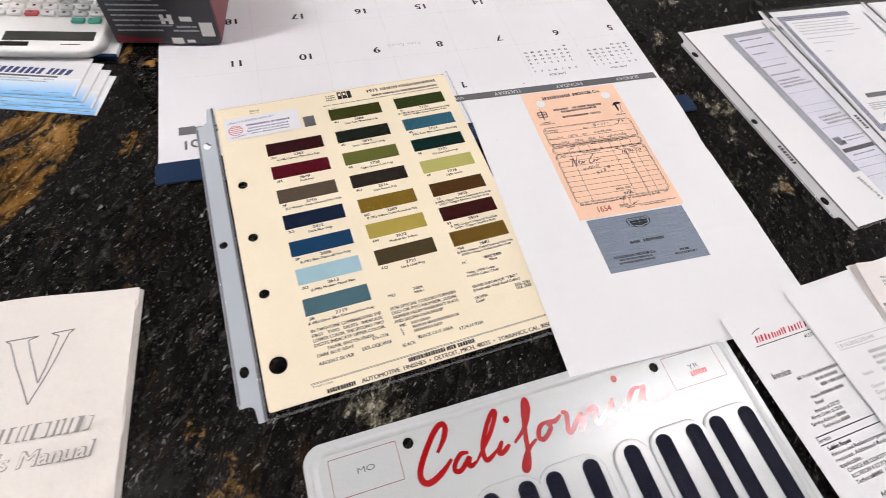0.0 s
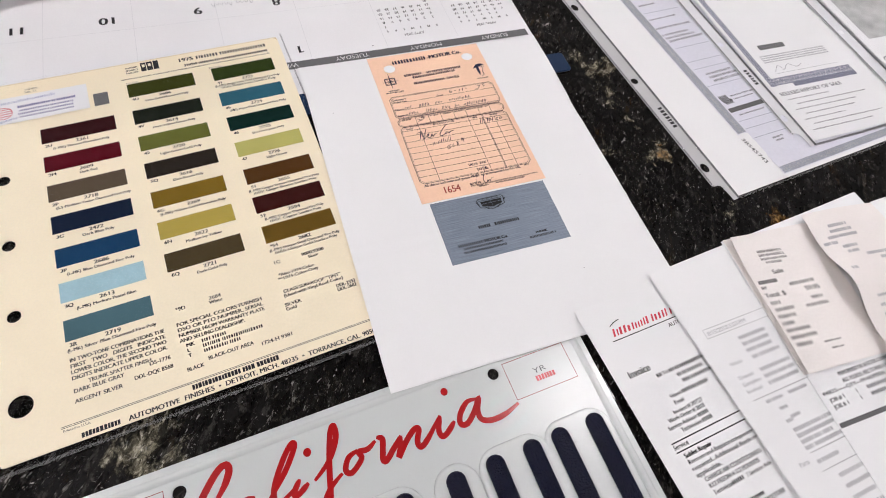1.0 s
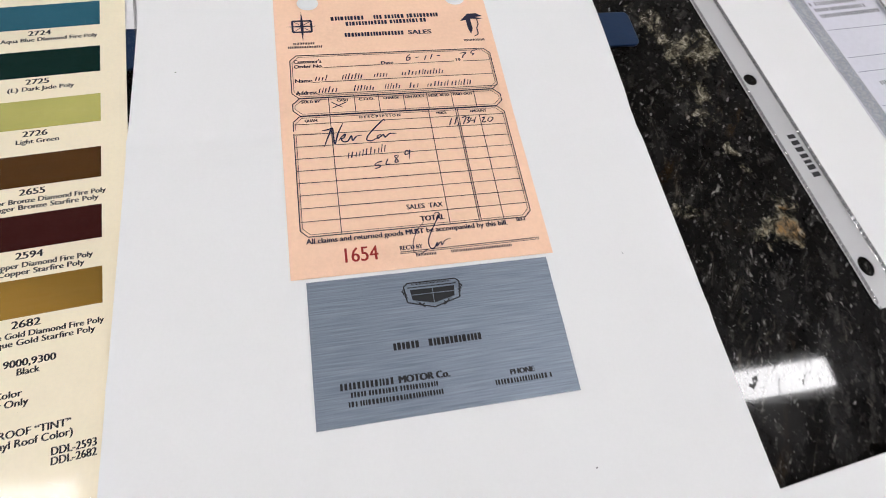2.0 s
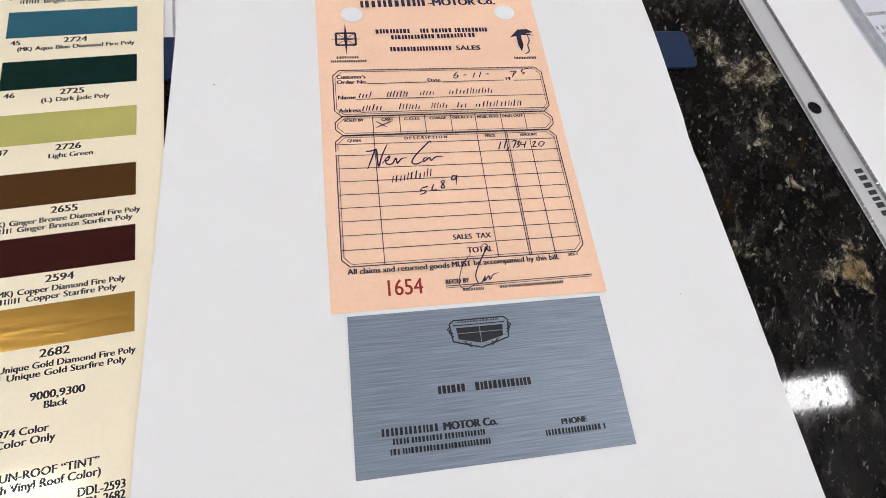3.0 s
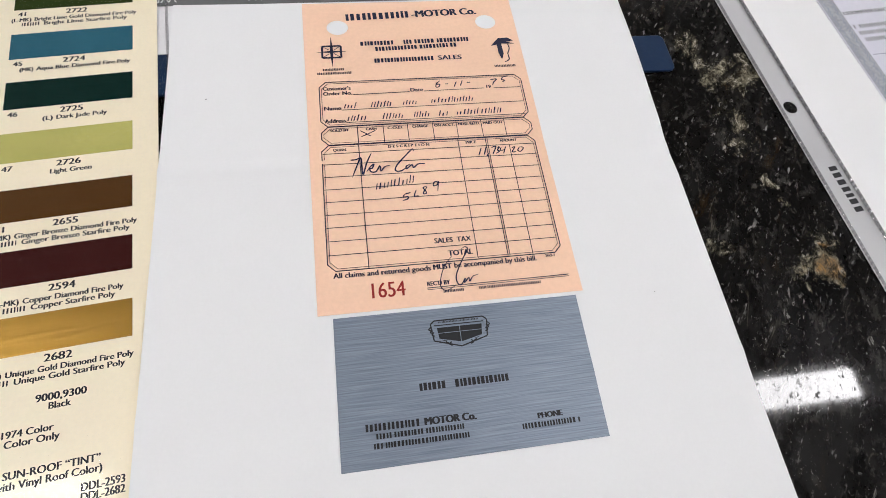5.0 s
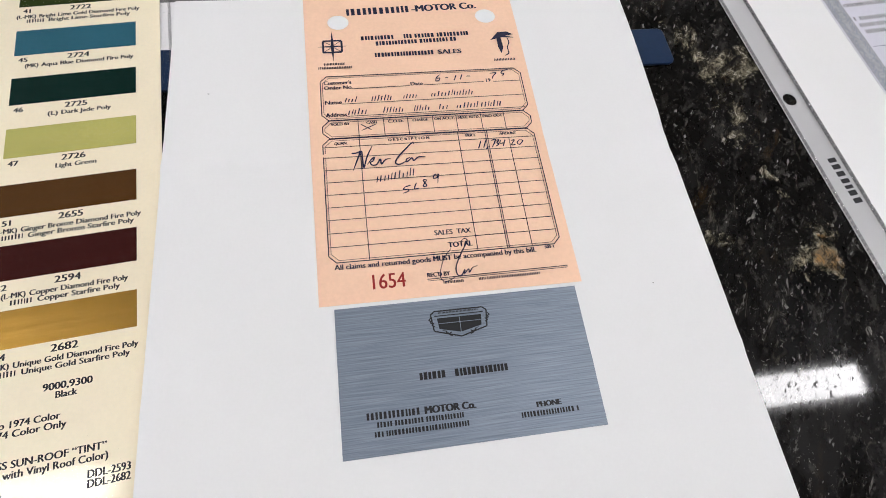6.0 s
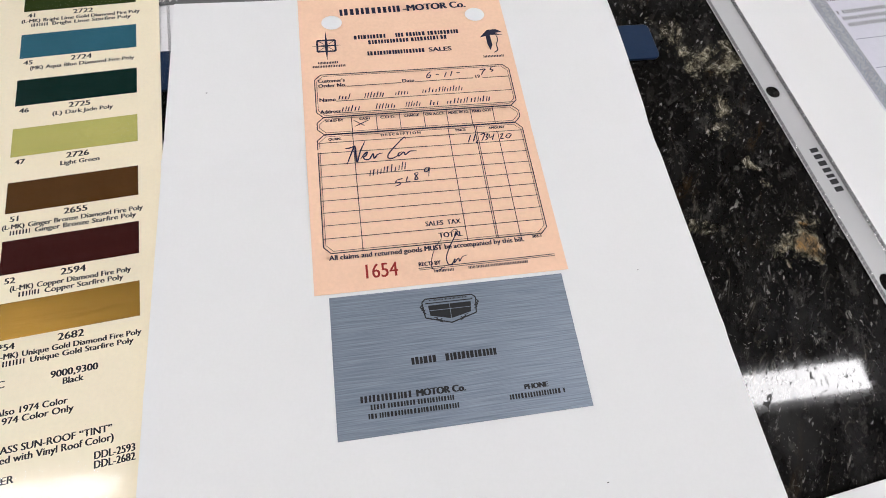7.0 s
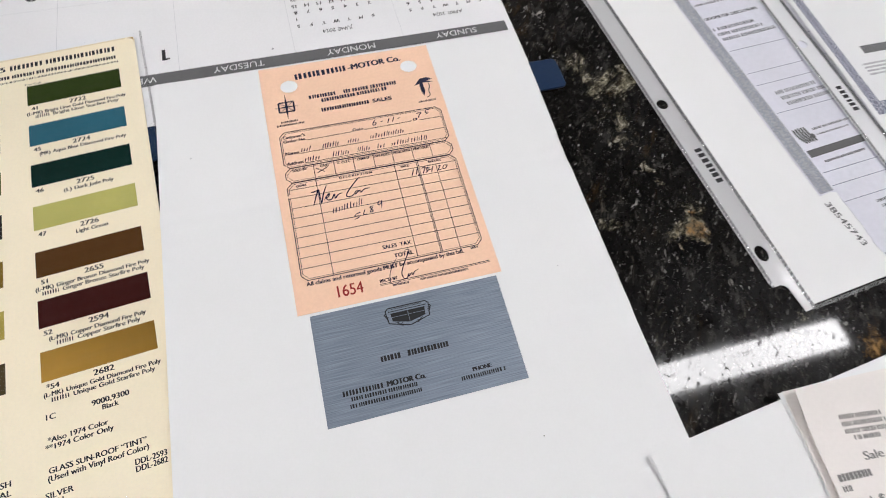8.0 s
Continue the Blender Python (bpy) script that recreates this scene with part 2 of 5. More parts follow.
STRIP = film_material("milky_strip", gloss=0.07, rough=0.22, haze=0.46, haze_colour=(0.76, 0.83, 0.88, 1), bump=0.4)
STRIP_C = film_material("clear_strip", gloss=0.06, rough=0.2, haze=0.85, haze_colour=(0.8, 0.8, 0.82, 1))
RIB = film_material("ribbed_film", gloss=0.12, rough=0.25, haze=0.6, haze_colour=(0.2, 0.2, 0.21, 1), bump=0.6, bump_scale=160.0)
RIBLINE = material("rib_shadow", (0.12, 0.12, 0.125, 1), 0.4, spec=0.4)
STRIP_B = film_material("pale_strip", gloss=0.12, rough=0.18, haze=0.8, haze_colour=(0.63, 0.63, 0.64, 1), bump=0.5, bump_scale=34.0)
WELD = film_material("weld_edge", gloss=0.03, rough=0.2, haze=0.1, haze_colour=(0.4, 0.4, 0.4, 1))
SEAM = film_material("weld_seam", gloss=0.2, rough=0.14, haze=0.22, haze_colour=(0.6, 0.61, 0.63, 1))


# ---- building helpers ----
def part(name, data, mat, parent=None, label=""):
    """A mesh object from a bmesh or a mesh, with one material, under its thing."""
    if isinstance(data, bmesh.types.BMesh):
        me = bpy.data.meshes.new(name)
        data.normal_update()
        data.to_mesh(me)
        data.free()
    else:
        me = data
    me.materials.clear()
    me.materials.append(mat)
    ob = new(name, me)
    if parent is not None:
        ob.parent = parent
    if label:
        ob["label"] = label
    return ob


def smooth(ob):
    for p in ob.data.polygons:
        p.use_smooth = True
    return ob


def empty(name, m, label, category, group="", kind=""):
    ob = new(name)
    ob.empty_display_size = 0.02
    ob.matrix_world = m
    return tagged(ob, label, category, group, kind)


def box_bm(x0, x1, y0, y1, z0, z1, bevel=0.0, segments=2):
    bm = bmesh.new()
    bmesh.ops.create_cube(bm, size=1.0, matrix=Matrix.Translation(((x0 + x1) / 2, (y0 + y1) / 2, (z0 + z1) / 2)) @ Matrix.Diagonal((x1 - x0, y1 - y0, z1 - z0, 1)))
    if bevel:
        bmesh.ops.bevel(bm, geom=bm.edges[:], offset=bevel, segments=segments, affect="EDGES", profile=0.5)
    return bm


def rounded(x0, x1, y0, y1, r, n=6):
    """The outline of a rounded rectangle."""
    pts = []
    for cx, cy, a in ((x1 - r, y1 - r, 0), (x0 + r, y1 - r, 90), (x0 + r, y0 + r, 180), (x1 - r, y0 + r, 270)):
        pts += [(cx + r * math.cos(radians(a + 90 * i / n)), cy + r * math.sin(radians(a + 90 * i / n))) for i in range(n + 1)]
    return pts


def ring(cx, cy, r, n=24, ry=None):
    return [(cx + r * math.cos(2 * math.pi * i / n), cy + (ry or r) * math.sin(2 * math.pi * i / n)) for i in range(n)]


def plate_mesh(name, loops, thick, z=0.0, bevel=0.0):
    """A flat body with an outline and holes through it, from z up to z + thick."""
    cu = bpy.data.curves.new(name, "CURVE")
    cu.dimensions = "2D"
    cu.fill_mode = "BOTH"
    cu.extrude = max(thick / 2 - bevel, 0)
    cu.bevel_depth = bevel
    cu.bevel_resolution = 3 if bevel > 0.001 else 1
    for pts in loops:
        sp = cu.splines.new("POLY")
        sp.points.add(len(pts) - 1)
        for p, (x, y) in zip(sp.points, pts):
            p.co = (x, y, 0, 1)
        sp.use_cyclic_u = True
    ob = bpy.data.objects.new(name, cu)
    me = bpy.data.meshes.new_from_object(ob)
    bpy.data.objects.remove(ob)
    bpy.data.curves.remove(cu)
    me.transform(Matrix.Translation((0, 0, z + thick / 2)))
    return me


def flat(u, v):
    return 0.0


def sheet_bm(w, h, surf=flat, thick=0.00012, step=0.006, u0=0.0, v0=0.0):
    """A sheet of paper that follows surf, with an edge of its own thickness."""
    bm = bmesh.new()
    nu, nv = max(1, round(w / step)), max(1, round(h / step))
    rows = [[bm.verts.new((u0 + w * i / nu, v0 + h * j / nv, surf(u0 + w * i / nu, v0 + h * j / nv))) for i in range(nu + 1)] for j in range(nv + 1)]
    for j in range(nv):
        for i in range(nu):
            bm.faces.new((rows[j][i], rows[j][i + 1], rows[j + 1][i + 1], rows[j + 1][i]))
    low = {v: bm.verts.new(v.co - Vector((0, 0, thick))) for r in rows for v in r}
    rim = rows[0] + [r[-1] for r in rows[1:]] + rows[-1][-2::-1] + [r[0] for r in rows[-2:0:-1]]
    side = [(bm.verts.new(v.co), bm.verts.new(v.co - Vector((0, 0, thick)))) for v in rim]
    for (a, b), (c, d) in zip(side, side[1:] + side[:1]):
        bm.faces.new((c, a, b, d))
    for j in range(nv):
        for i in range(nu):
            bm.faces.new([low[k] for k in (rows[j][i], rows[j + 1][i], rows[j + 1][i + 1], rows[j][i + 1])])
    return bm


GLYPHS = {}


def glyph_mesh(text):
    """Vertices, faces and width of a line of text in the built-in font, for a cap height of 1."""
    if text not in GLYPHS:
        cu = bpy.data.curves.new("line", "FONT")
        cu.body, cu.size, cu.resolution_u = text, 1 / 0.682, 3
        ob = bpy.data.objects.new("line", cu)
        me = bpy.data.meshes.new_from_object(ob)
        vs = [tuple(v.co) for v in me.vertices]
        GLYPHS[text] = (vs, [tuple(p.vertices) for p in me.polygons], max([v[0] for v in vs], default=1.0))
        bpy.data.objects.remove(ob)
        bpy.data.meshes.remove(me)
        bpy.data.curves.remove(cu)
    return GLYPHS[text]


def spline(pts, n=6):
    """A smooth line through some points."""
    out = []
    for i in range(len(pts) - 1):
        p = [Vector(pts[max(0, min(len(pts) - 1, k))]) for k in (i - 1, i, i + 1, i + 2)]
        for s in range(n):
            t = s / n
            out.append(0.5 * (2 * p[1] + (p[2] - p[0]) * t + (2 * p[0] - 5 * p[1] + 4 * p[2] - p[3]) * t * t + (3 * p[1] - p[0] - 3 * p[2] + p[3]) * t ** 3))
    return out + [Vector(pts[-1])]


class Ink:
    """Print on a sheet: lines, bars, words and strokes that lie on its surface, gathered into one mesh."""

    def __init__(self, surf=flat, lift=0.00012, place=None):
        self.surf, self.lift, self.place, self.weight = surf, lift, place or (0.0, 0.0, 0.0), 0.0
        self.verts, self.faces, self.pieces = [], [], []

    def add(self, pts, faces, many=False, rise=0.0):
        n = len(self.verts)
        self.pieces.append((n, len(self.faces), many))
        ox, oy, a = self.place
        c, s = math.cos(radians(a)), math.sin(radians(a))
        for i, (u, v) in enumerate(pts):
            u, v = ox + u * c - v * s, oy + u * s + v * c
            self.verts.append((u, v, self.surf(u, v) + self.lift + rise * i))
        self.faces += [tuple(n + k for k in f) for f in faces]

    def rect(self, u0, v0, u1, v1):
        n = max(1, int(abs(u1 - u0) / 0.01)) if self.surf is not flat else 1
        m = max(1, int(abs(v1 - v0) / 0.01)) if self.surf is not flat else 1
        pts = [(u0 + (u1 - u0) * i / n, v0 + (v1 - v0) * j / m) for j in range(m + 1) for i in range(n + 1)]
        self.add(pts, [(j * (n + 1) + i, j * (n + 1) + i + 1, (j + 1) * (n + 1) + i + 1, (j + 1) * (n + 1) + i) for j in range(m) for i in range(n)])
        return self

    def line(self, u0, v0, u1, v1, w=0.0003):
        d = Vector((u1 - u0, v1 - v0))
        k = max(1, int(d.length / 0.008)) if self.surf is not flat else 1
        n = Vector((-d.y, d.x)).normalized() * w / 2
        pts, faces = [], []
        for i in range(k + 1):
            p = Vector((u0, v0)) + d * i / k
            pts += [tuple(p - n), tuple(p + n)]
            if i:
                faces.append((2 * i - 2, 2 * i, 2 * i + 1, 2 * i - 1))
        self.add(pts, faces)
        return self

    def path(self, pts, w=0.0003):
        for a, b in zip(pts, pts[1:]):
            self.line(*a, *b, w)
        return self

    def outline(self, u0, v0, u1, v1, w=0.0003):
        return self.path([(u0, v0), (u1, v0), (u1, v1), (u0, v1), (u0, v0)], w)

    def word(self, text, u, v, cap, width=None, align="L", turn=0.0, slant=0.0, stretch=1.0, bold=0.0):
        """A line of text with its baseline from (u, v); width fits it to a length."""
        vs, fs, wide = glyph_mesh(text)
        bold = bold or self.weight
        sx = width / wide if width else cap * stretch
        off = {"L": 0.0, "C": -wide * sx / 2, "R": -wide * sx}[align]
        c, s = math.cos(radians(turn)), math.sin(radians(turn))
        every, faces = [], []
        for db in ((0.0,) if not bold else (-bold / 2, bold / 2) if bold < 0.00028 else (-bold / 2, 0.0, bold / 2) if bold < 0.0006 else (-bold / 2, -bold / 6, bold / 6, bold / 2)):
            n = len(every)
            pts = [(x * sx + off + slant * y * cap + db, y * cap) for x, y, z in vs]
            every += [(u + x * c - y * s, v + x * s + y * c) for x, y in pts]
            faces += [tuple(n + k for k in f) for f in fs]
        self.add(every, faces, False, 0.00001 / len(every) if bold else 0.0)
        return self

    def bars(self, u, v, length, cap, words=1, seed=1, fill=0.56, turn=0.0, pitch=0.58, slant=0.0, ragged=0.08):
        """Writing as plain upright bars, one for a letter, with gaps between the words."""
        rnd = random.Random(seed)
        count = max(2, round(length / (cap * pitch)))
        gaps = set(rnd.sample(range(1, count), min(words - 1, count - 1))) if words > 1 else set()
        wide = [0.5 if i in gaps else rnd.uniform(0.7, 1.15) for i in range(count)]
        unit = length / sum(wide)
        c, s = math.cos(radians(turn)), math.sin(radians(turn))
        a, vs, fs = 0.0, [], []
        for i in range(count):
            if i not in gaps:
                b, h = a + wide[i] * unit * fill, cap * (1 - ragged * rnd.random())
                n = len(vs)
                vs += [(u + x * c - y * s, v + x * s + y * c) for x, y in ((a, 0), (b, 0), (b + slant * h, h), (a + slant * h, h))]
                fs.append((n, n + 1, n + 2, n + 3))
            a += wide[i] * unit
        self.add(vs, fs, True)
        return self

    def stroke(self, pts, w=0.0005, smooth_line=True, thin=0.35):
        """A pen stroke along a smooth line, thinner at its ends."""
        line = spline(pts) if smooth_line else [Vector(p) for p in pts]
        vs, fs = [], []
        for i, p in enumerate(line):
            d = line[min(i + 1, len(line) - 1)] - line[max(i - 1, 0)]
            n = Vector((-d.y, d.x)).normalized() if d.length > 1e-9 else Vector((0, 1))
            e = min(i, len(line) - 1 - i) / max(1, len(line) * 0.12)
            half = w / 2 * (thin + (1 - thin) * min(1.0, e))
            vs += [tuple(p + n * half), tuple(p - n * half)]
            if i:
                fs.append((2 * i - 2, 2 * i - 1, 2 * i + 1, 2 * i))
        self.lift += 0.000004
        self.add(vs, fs, False, 0.0000006)
        return self

    def disc(self, u, v, r, ry=None, n=24):
        self.add(ring(u, v, r, n, ry), [tuple(range(n))])
        return self

    def poly(self, pts):
        self.add(pts, [tuple(range(len(pts)))])
        return self

    def lines(self, name, mat, parent, label=""):
        """Each piece as a part of its own."""
        ends = self.pieces[1:] + [(len(self.verts), len(self.faces), False)]
        for (a, f, many), (b, g, _) in zip(self.pieces, ends):
            me = bpy.data.meshes.new(name)
            me.from_pydata(self.verts[a:b], [], [tuple(k - a for k in q) for q in self.faces[f:g]])
            me.update()
            ob = part(name, me, mat, parent, label)
            if many:
                ob["kind"] = "stuff"

    def done(self, name, mat, parent, label=""):
        me = bpy.data.meshes.new(name)
        me.from_pydata(self.verts, [], self.faces)
        me.update()
        ob = part(name, me, mat, parent, label)
        if any(p[2] for p in self.pieces):
            ob["kind"] = "stuff"
        return ob


def on(z, x, y, turn=0.0, tilt=0.0):
    """A pose on the counter, z above it."""
    return pose(x, y, TOP + z, 0, 0, turn) @ pose(0, 0, 0, tilt, 0, 0)


# ---- room ----
def room():
    plaster = material("painted_wall", (0.6, 0.6, 0.6, 1), 0.8, grain=0.04, scale=60, bump=0.1, bump_scale=200)
    tiles = material("ceiling_board", (0.72, 0.72, 0.73, 1), 0.9, grain=0.08, scale=250, bump=0.2, bump_scale=300)
    boards = material("floor_vinyl", (0.2, 0.19, 0.18, 1), 0.5, grain=0.15, scale=40)
    x0, x1, y0, y1 = -3.4, 3.8, -2.4, 5.0
    tagged(part("floor", box_bm(x0, x1, y0, y1, -0.1, 0.0), boards), "dull brown vinyl floor", "floor", kind="structure")
    tagged(part("ceiling", box_bm(x0, x1, y0, y1, CEIL, CEIL + 0.1), tiles), "white board ceiling with tube lights", "ceiling", kind="structure")
    for name, b in (("wall_north", (x0, x1, y1, y1 + 0.12)), ("wall_south", (x0, x1, y0 - 0.12, y0)), ("wall_west", (x0 - 0.12, x0, y0, y1)), ("wall_east", (x1, x1 + 0.12, y0, y1))):
        tagged(part(name, box_bm(*b, 0.0, CEIL), plaster), "plain painted wall", "wall", kind="structure")


def tube_light(x, y):
    """A long ceiling fitting with a glowing diffuser."""
    shell = material("lamp_housing", (0.75, 0.75, 0.75, 1), 0.4) if "lamp_housing" not in bpy.data.materials else bpy.data.materials["lamp_housing"]
    if "lamp_diffuser" in bpy.data.materials:
        glow = bpy.data.materials["lamp_diffuser"]
    else:
        glow = bpy.data.materials.new("lamp_diffuser")
        glow.use_nodes = True
        nt = glow.node_tree
        nt.nodes.clear()
        em = nt.nodes.new("ShaderNodeEmission")
        em.inputs["Color"].default_value = (1.0, 0.97, 0.98, 1)
        em.inputs["Strength"].default_value = LAMP
        nt.links.new(em.outputs[0], nt.nodes.new("ShaderNodeOutputMaterial").inputs["Surface"])
    thing = empty("ceiling_light", pose(x, y, CEIL), "white unseen ceiling light with a long lit diffuser", "ceiling light", "ceiling lights")
    part("housing", box_bm(-0.64, 0.64, -0.095, 0.095, -0.035, 0.0, 0.004), shell, thing)
    part("diffuser", box_bm(-0.62, 0.62, -0.055, 0.055, -0.05, -0.036, 0.004), glow, thing, "lit opal diffuser")


def counter():
    thing = tagged(part("counter", box_bm(-1.0, 1.4, -0.42, 0.85, -0.03, 0.0, 0.004, 3), GRANITE), "polished black granite counter with gold and cream veins", "counter", kind="structure")
    thing.location = (0, 0, TOP)
    wood = material("cabinet_wood", (0.12, 0.07, 0.04, 1), 0.5, grain=0.3, scale=30)
    part("base", box_bm(-0.95, 1.35, -0.36, 0.8, -TOP, -0.0302), wood, thing, "plain dark wooden base")


room()
# the granite mirrors the first light; the other three are added for general brightness
for lx, ly in ((1.335, 0.178), (-1.42, 0.165), (2.4, 3.9), (-2.4, 2.5)):
    tube_light(lx, ly)
counter()


# ---- desk calendar ----
def desk_calendar():
    w, h, t = 0.492, 0.432, 0.0016
    thing = empty("desk_calendar", on(0, -0.2735, 0.2265, 0.95), "large white desk pad calendar with a navy binding strip", "calendar")

    def surf(u, v):
        return t + 0.0008 * max(0.0, v - 0.1) * (1 + math.sin(u * 21 + v * 9))

    part("pad", box_bm(0.001, w - 0.001, 0.001, h, 0.0, t - 0.0004, 0.0004), WHITE, thing, "stack of calendar leaves")
    leaf = part("leaf", sheet_bm(w, h - 0.004, surf, 0.0002, 0.012, 0, 0.004), BRIGHT, thing, "white top leaf for a month")
    part("binding_strip", plate_mesh("binding_strip", [rounded(-0.002, w + 0.0165, -0.002, 0.0198, 0.0028, 5)], t + 0.0001, 0.0002, 0.0004), NAVY, thing, "navy vinyl strip")
    ink = Ink(surf, 0.0003)
    ink.rect(0.03, 0.0488, w - 0.004, 0.0573)
    ink.done("weekday_bar", GREY, leaf, "grey bar with the weekdays")
    cell = 0.0666
    right = w - 0.004
    ink = Ink(surf, 0.0005)
    for i, day in enumerate(("SUNDAY", "MONDAY", "TUESDAY", "WEDNESDAY", "THURSDAY", "FRIDAY", "SATURDAY")):
        ink.word(day, right - (i + 0.5) * cell, 0.0552, 0.0042, align="C", turn=180, stretch=1.1)
    ink.lines("weekday_name", BARTEXT, leaf)
    ink = Ink(surf, 0.0003)
    for i in range(1, 7):
        ink.line(right - i * cell, 0.0575, right - i * cell, h - 0.01, 0.00025)
    for j in range(1, 6):
        ink.line(0.014, 0.0573 + j * 0.065, right, 0.0573 + j * 0.065, 0.00025)
    ink.done("grid_lines", PALEINK, leaf)
    ink = Ink(surf, 0.0003)
    day = 1
    u, v = right - 3 * cell - 0.0079, 0.0752  # a one with a flat flag
    ink.rect(u - 0.0011, v - 0.0084, u + 0.0009, v).stroke([(u, v - 0.0078), (u + 0.0033, v - 0.0073)], 0.0012)
    day += 1
    for k in range(4, 7):
        ink.word(str(day), right - k * cell - 0.0112, 0.0745, 0.0084, turn=180, stretch=1.2, bold=0.0008)
        day += 1
    for j in range(1, 5):
        for k in range(7):
            if day > 31:
                break
            ink.word(str(day), right - k * cell - 0.0112, 0.0745 + j * 0.065, 0.0084, turn=180, stretch=1.2, bold=0.0008)
            day += 1
    ink.lines("day_number", INK, leaf)
    ink = Ink(surf, 0.0003)
    for k, (month, first, days) in enumerate((("APRIL 2024", 1, 30), ("JUNE 2024", 6, 30))):
        u0 = 0.478 - k * 0.071
        ink.word(month, u0 - 0.024, 0.0725, 0.0028, align="C", turn=180)
        for c, letter in enumerate("SMTWTFS"):
            ink.word(letter, u0 - 0.0078 * c, 0.0795, 0.0024, align="C", turn=180, bold=0.0003)
        for d in range(1, days + 1):
            n = first + d - 1
            ink.word(str(d), u0 - 0.0078 * (n % 7), 0.0855 + 0.0058 * (n // 7), 0.0026, align="C", turn=180, bold=0.0003)
    ink.done("small_months", INK, leaf)["kind"] = "stuff"
    ink = Ink(surf, 0.0003)
    ink.disc(right - 2.19 * cell, 0.063, 0.0008, 0.0005, 8)
    ink.done("dirt_speck", SOFTINK, leaf)
    ink = Ink(surf, 0.0003)
    ink.rect(0.0165, 0.049, 0.03, 0.0585)
    ink.done("maker_mark", GREY, leaf)
    ink = Ink(surf, 0.0003)
    ink.stroke([(0.049, 0.037), (0.043, 0.033), (0.038, 0.037), (0.038, 0.041), (0.043, 0.042), (0.047, 0.038)], 0.002)
    ink.stroke([(0.032, 0.033), (0.027, 0.036), (0.028, 0.041), (0.033, 0.041)], 0.002).stroke([(0.022, 0.031), (0.022, 0.042)], 0.002)
    ink.stroke([(0.056, 0.034), (0.062, 0.041)], 0.0012).stroke([(0.062, 0.034), (0.056, 0.041)], 0.0012).stroke([(0.055, 0.0375), (0.063, 0.0375)], 0.0012)
    ink.done("maker_mark", SOFTINK, leaf)
    ink = Ink(surf, 0.0003)
    for k, u in enumerate((0.2535, 0.2495, 0.246, 0.2425, 0.236, 0.2325, 0.2285, 0.225, 0.2215)):
        tall = 0.0045 if k % 4 == 0 else 0.0025
        ink.stroke([(u, 0.1425), (u - 0.0008, 0.1425 - tall), (u - 0.002, 0.1412 - 0.4 * tall), (u - 0.0026, 0.1425)], 0.0004)
    ink.done("pencil_note", FAINT, leaf, "pencilled note")


desk_calendar()


# ---- paint chart in a sheet protector ----
def protector(name, m, label, w, h, strip_u, strip_v, holes_v, film, strip=STRIP, lift=0.0, hole=0.0032):
    """A clear pocket with a punched milky strip along its side. The pocket runs from (0, 0) to (w, h)."""
    thing = empty(name, m, label, "sheet protector", "sheet protectors")
    u0, u1 = strip_u
    v0, v1 = strip_v
    outline = [(u1, 0.0), (u1, h), (u1 - 0.004, h), (u1 - 0.006, v1 + 0.004), (u1 - 0.010, v1), (u0 + 0.001, v1), (u0, v1 - 0.003), (u0, v0 + 0.003), (u0 + 0.001, v0), (u1 - 0.0085, v0), (u1 - 0.0065, v0 - 0.0012), (u1 - 0.0056, v0 - 0.003), (u1 - 0.0045, 0.0)]
    uc = (u0 + u1) / 2 - 0.0005
    holes = [ring(uc, v, hole, 20, hole if i == len(holes_v) // 2 else hole * 1.3) for i, v in enumerate(holes_v)]
    side = part("punched_strip", plate_mesh("punched_strip", [outline] + holes, 0.0003, lift + 0.0002), strip, thing, "milky strip with binder holes")
    bm = bmesh.new()
    bmesh.ops.create_grid(bm, x_segments=1, y_segments=1, size=0.5, matrix=Matrix.Translation((w / 2 + u1 / 2, h / 2, lift + 0.00095)) @ Matrix.Diagonal((w - u1, h, 1, 1)))
    part("front_film", bm, film, thing, "clear front film")
    part("back_film", plate_mesh("back_film", [rounded(u1, w, 0, h, 0.0015, 2)], 0.00008, lift + 0.0001), FILM, thing)
    for a, b, c, d in ((u1 - 0.0006, u1 + 0.001, 0, h), (u1, w, -0.0008, 0.0012), (w - 0.0012, w, 0, h)):
        part("weld", box_bm(a, b, c, d, lift + 0.0001, lift + 0.0011, 0.0003, 1), WELD if a > u1 or c < 0 else SEAM, thing, "welded edge")
    # ribs as flat dashes, their shade put into the dark colour
    ink = Ink(flat, lift + 0.00055)
    n = int((v1 - v0) / 0.0022)
    for i in range(n):
        ink.line(u0 + 0.0002, v0 + i * (v1 - v0) / n, u0 + 0.0018, v0 + (i + 0.4) * (v1 - v0) / n, 0.0007)
    ink.done("ribbed_edge", RIBLINE, side, "ribbed edge")
    edge = Ink(flat, lift + 0.00052)
    edge.rect(u0 + 0.0004, v0 + 0.003, u0 + 0.0021, v1 - 0.003)
    edge.done("edge_band", RIB, side, "dark ribbed band")
    edge = Ink(flat, lift + 0.00112)
    edge.rect(u1 - 0.0008, 0.0, u1 + 0.0014, h)
    edge.done("seam_band", RIB, thing, "dark ribbed band")
    # the same dark dashes for shade between the ribs of the weld
    inner = Ink(flat, lift + 0.00115)
    n = int(h / 0.0024)
    for i in range(n):
        inner.line(u1 - 0.0006, i * h / n, u1 + 0.0012, (i + 0.45) * h / n, 0.0009)
    inner.done("ribbed_seam", RIBLINE, thing, "ribbed weld")
    return thing


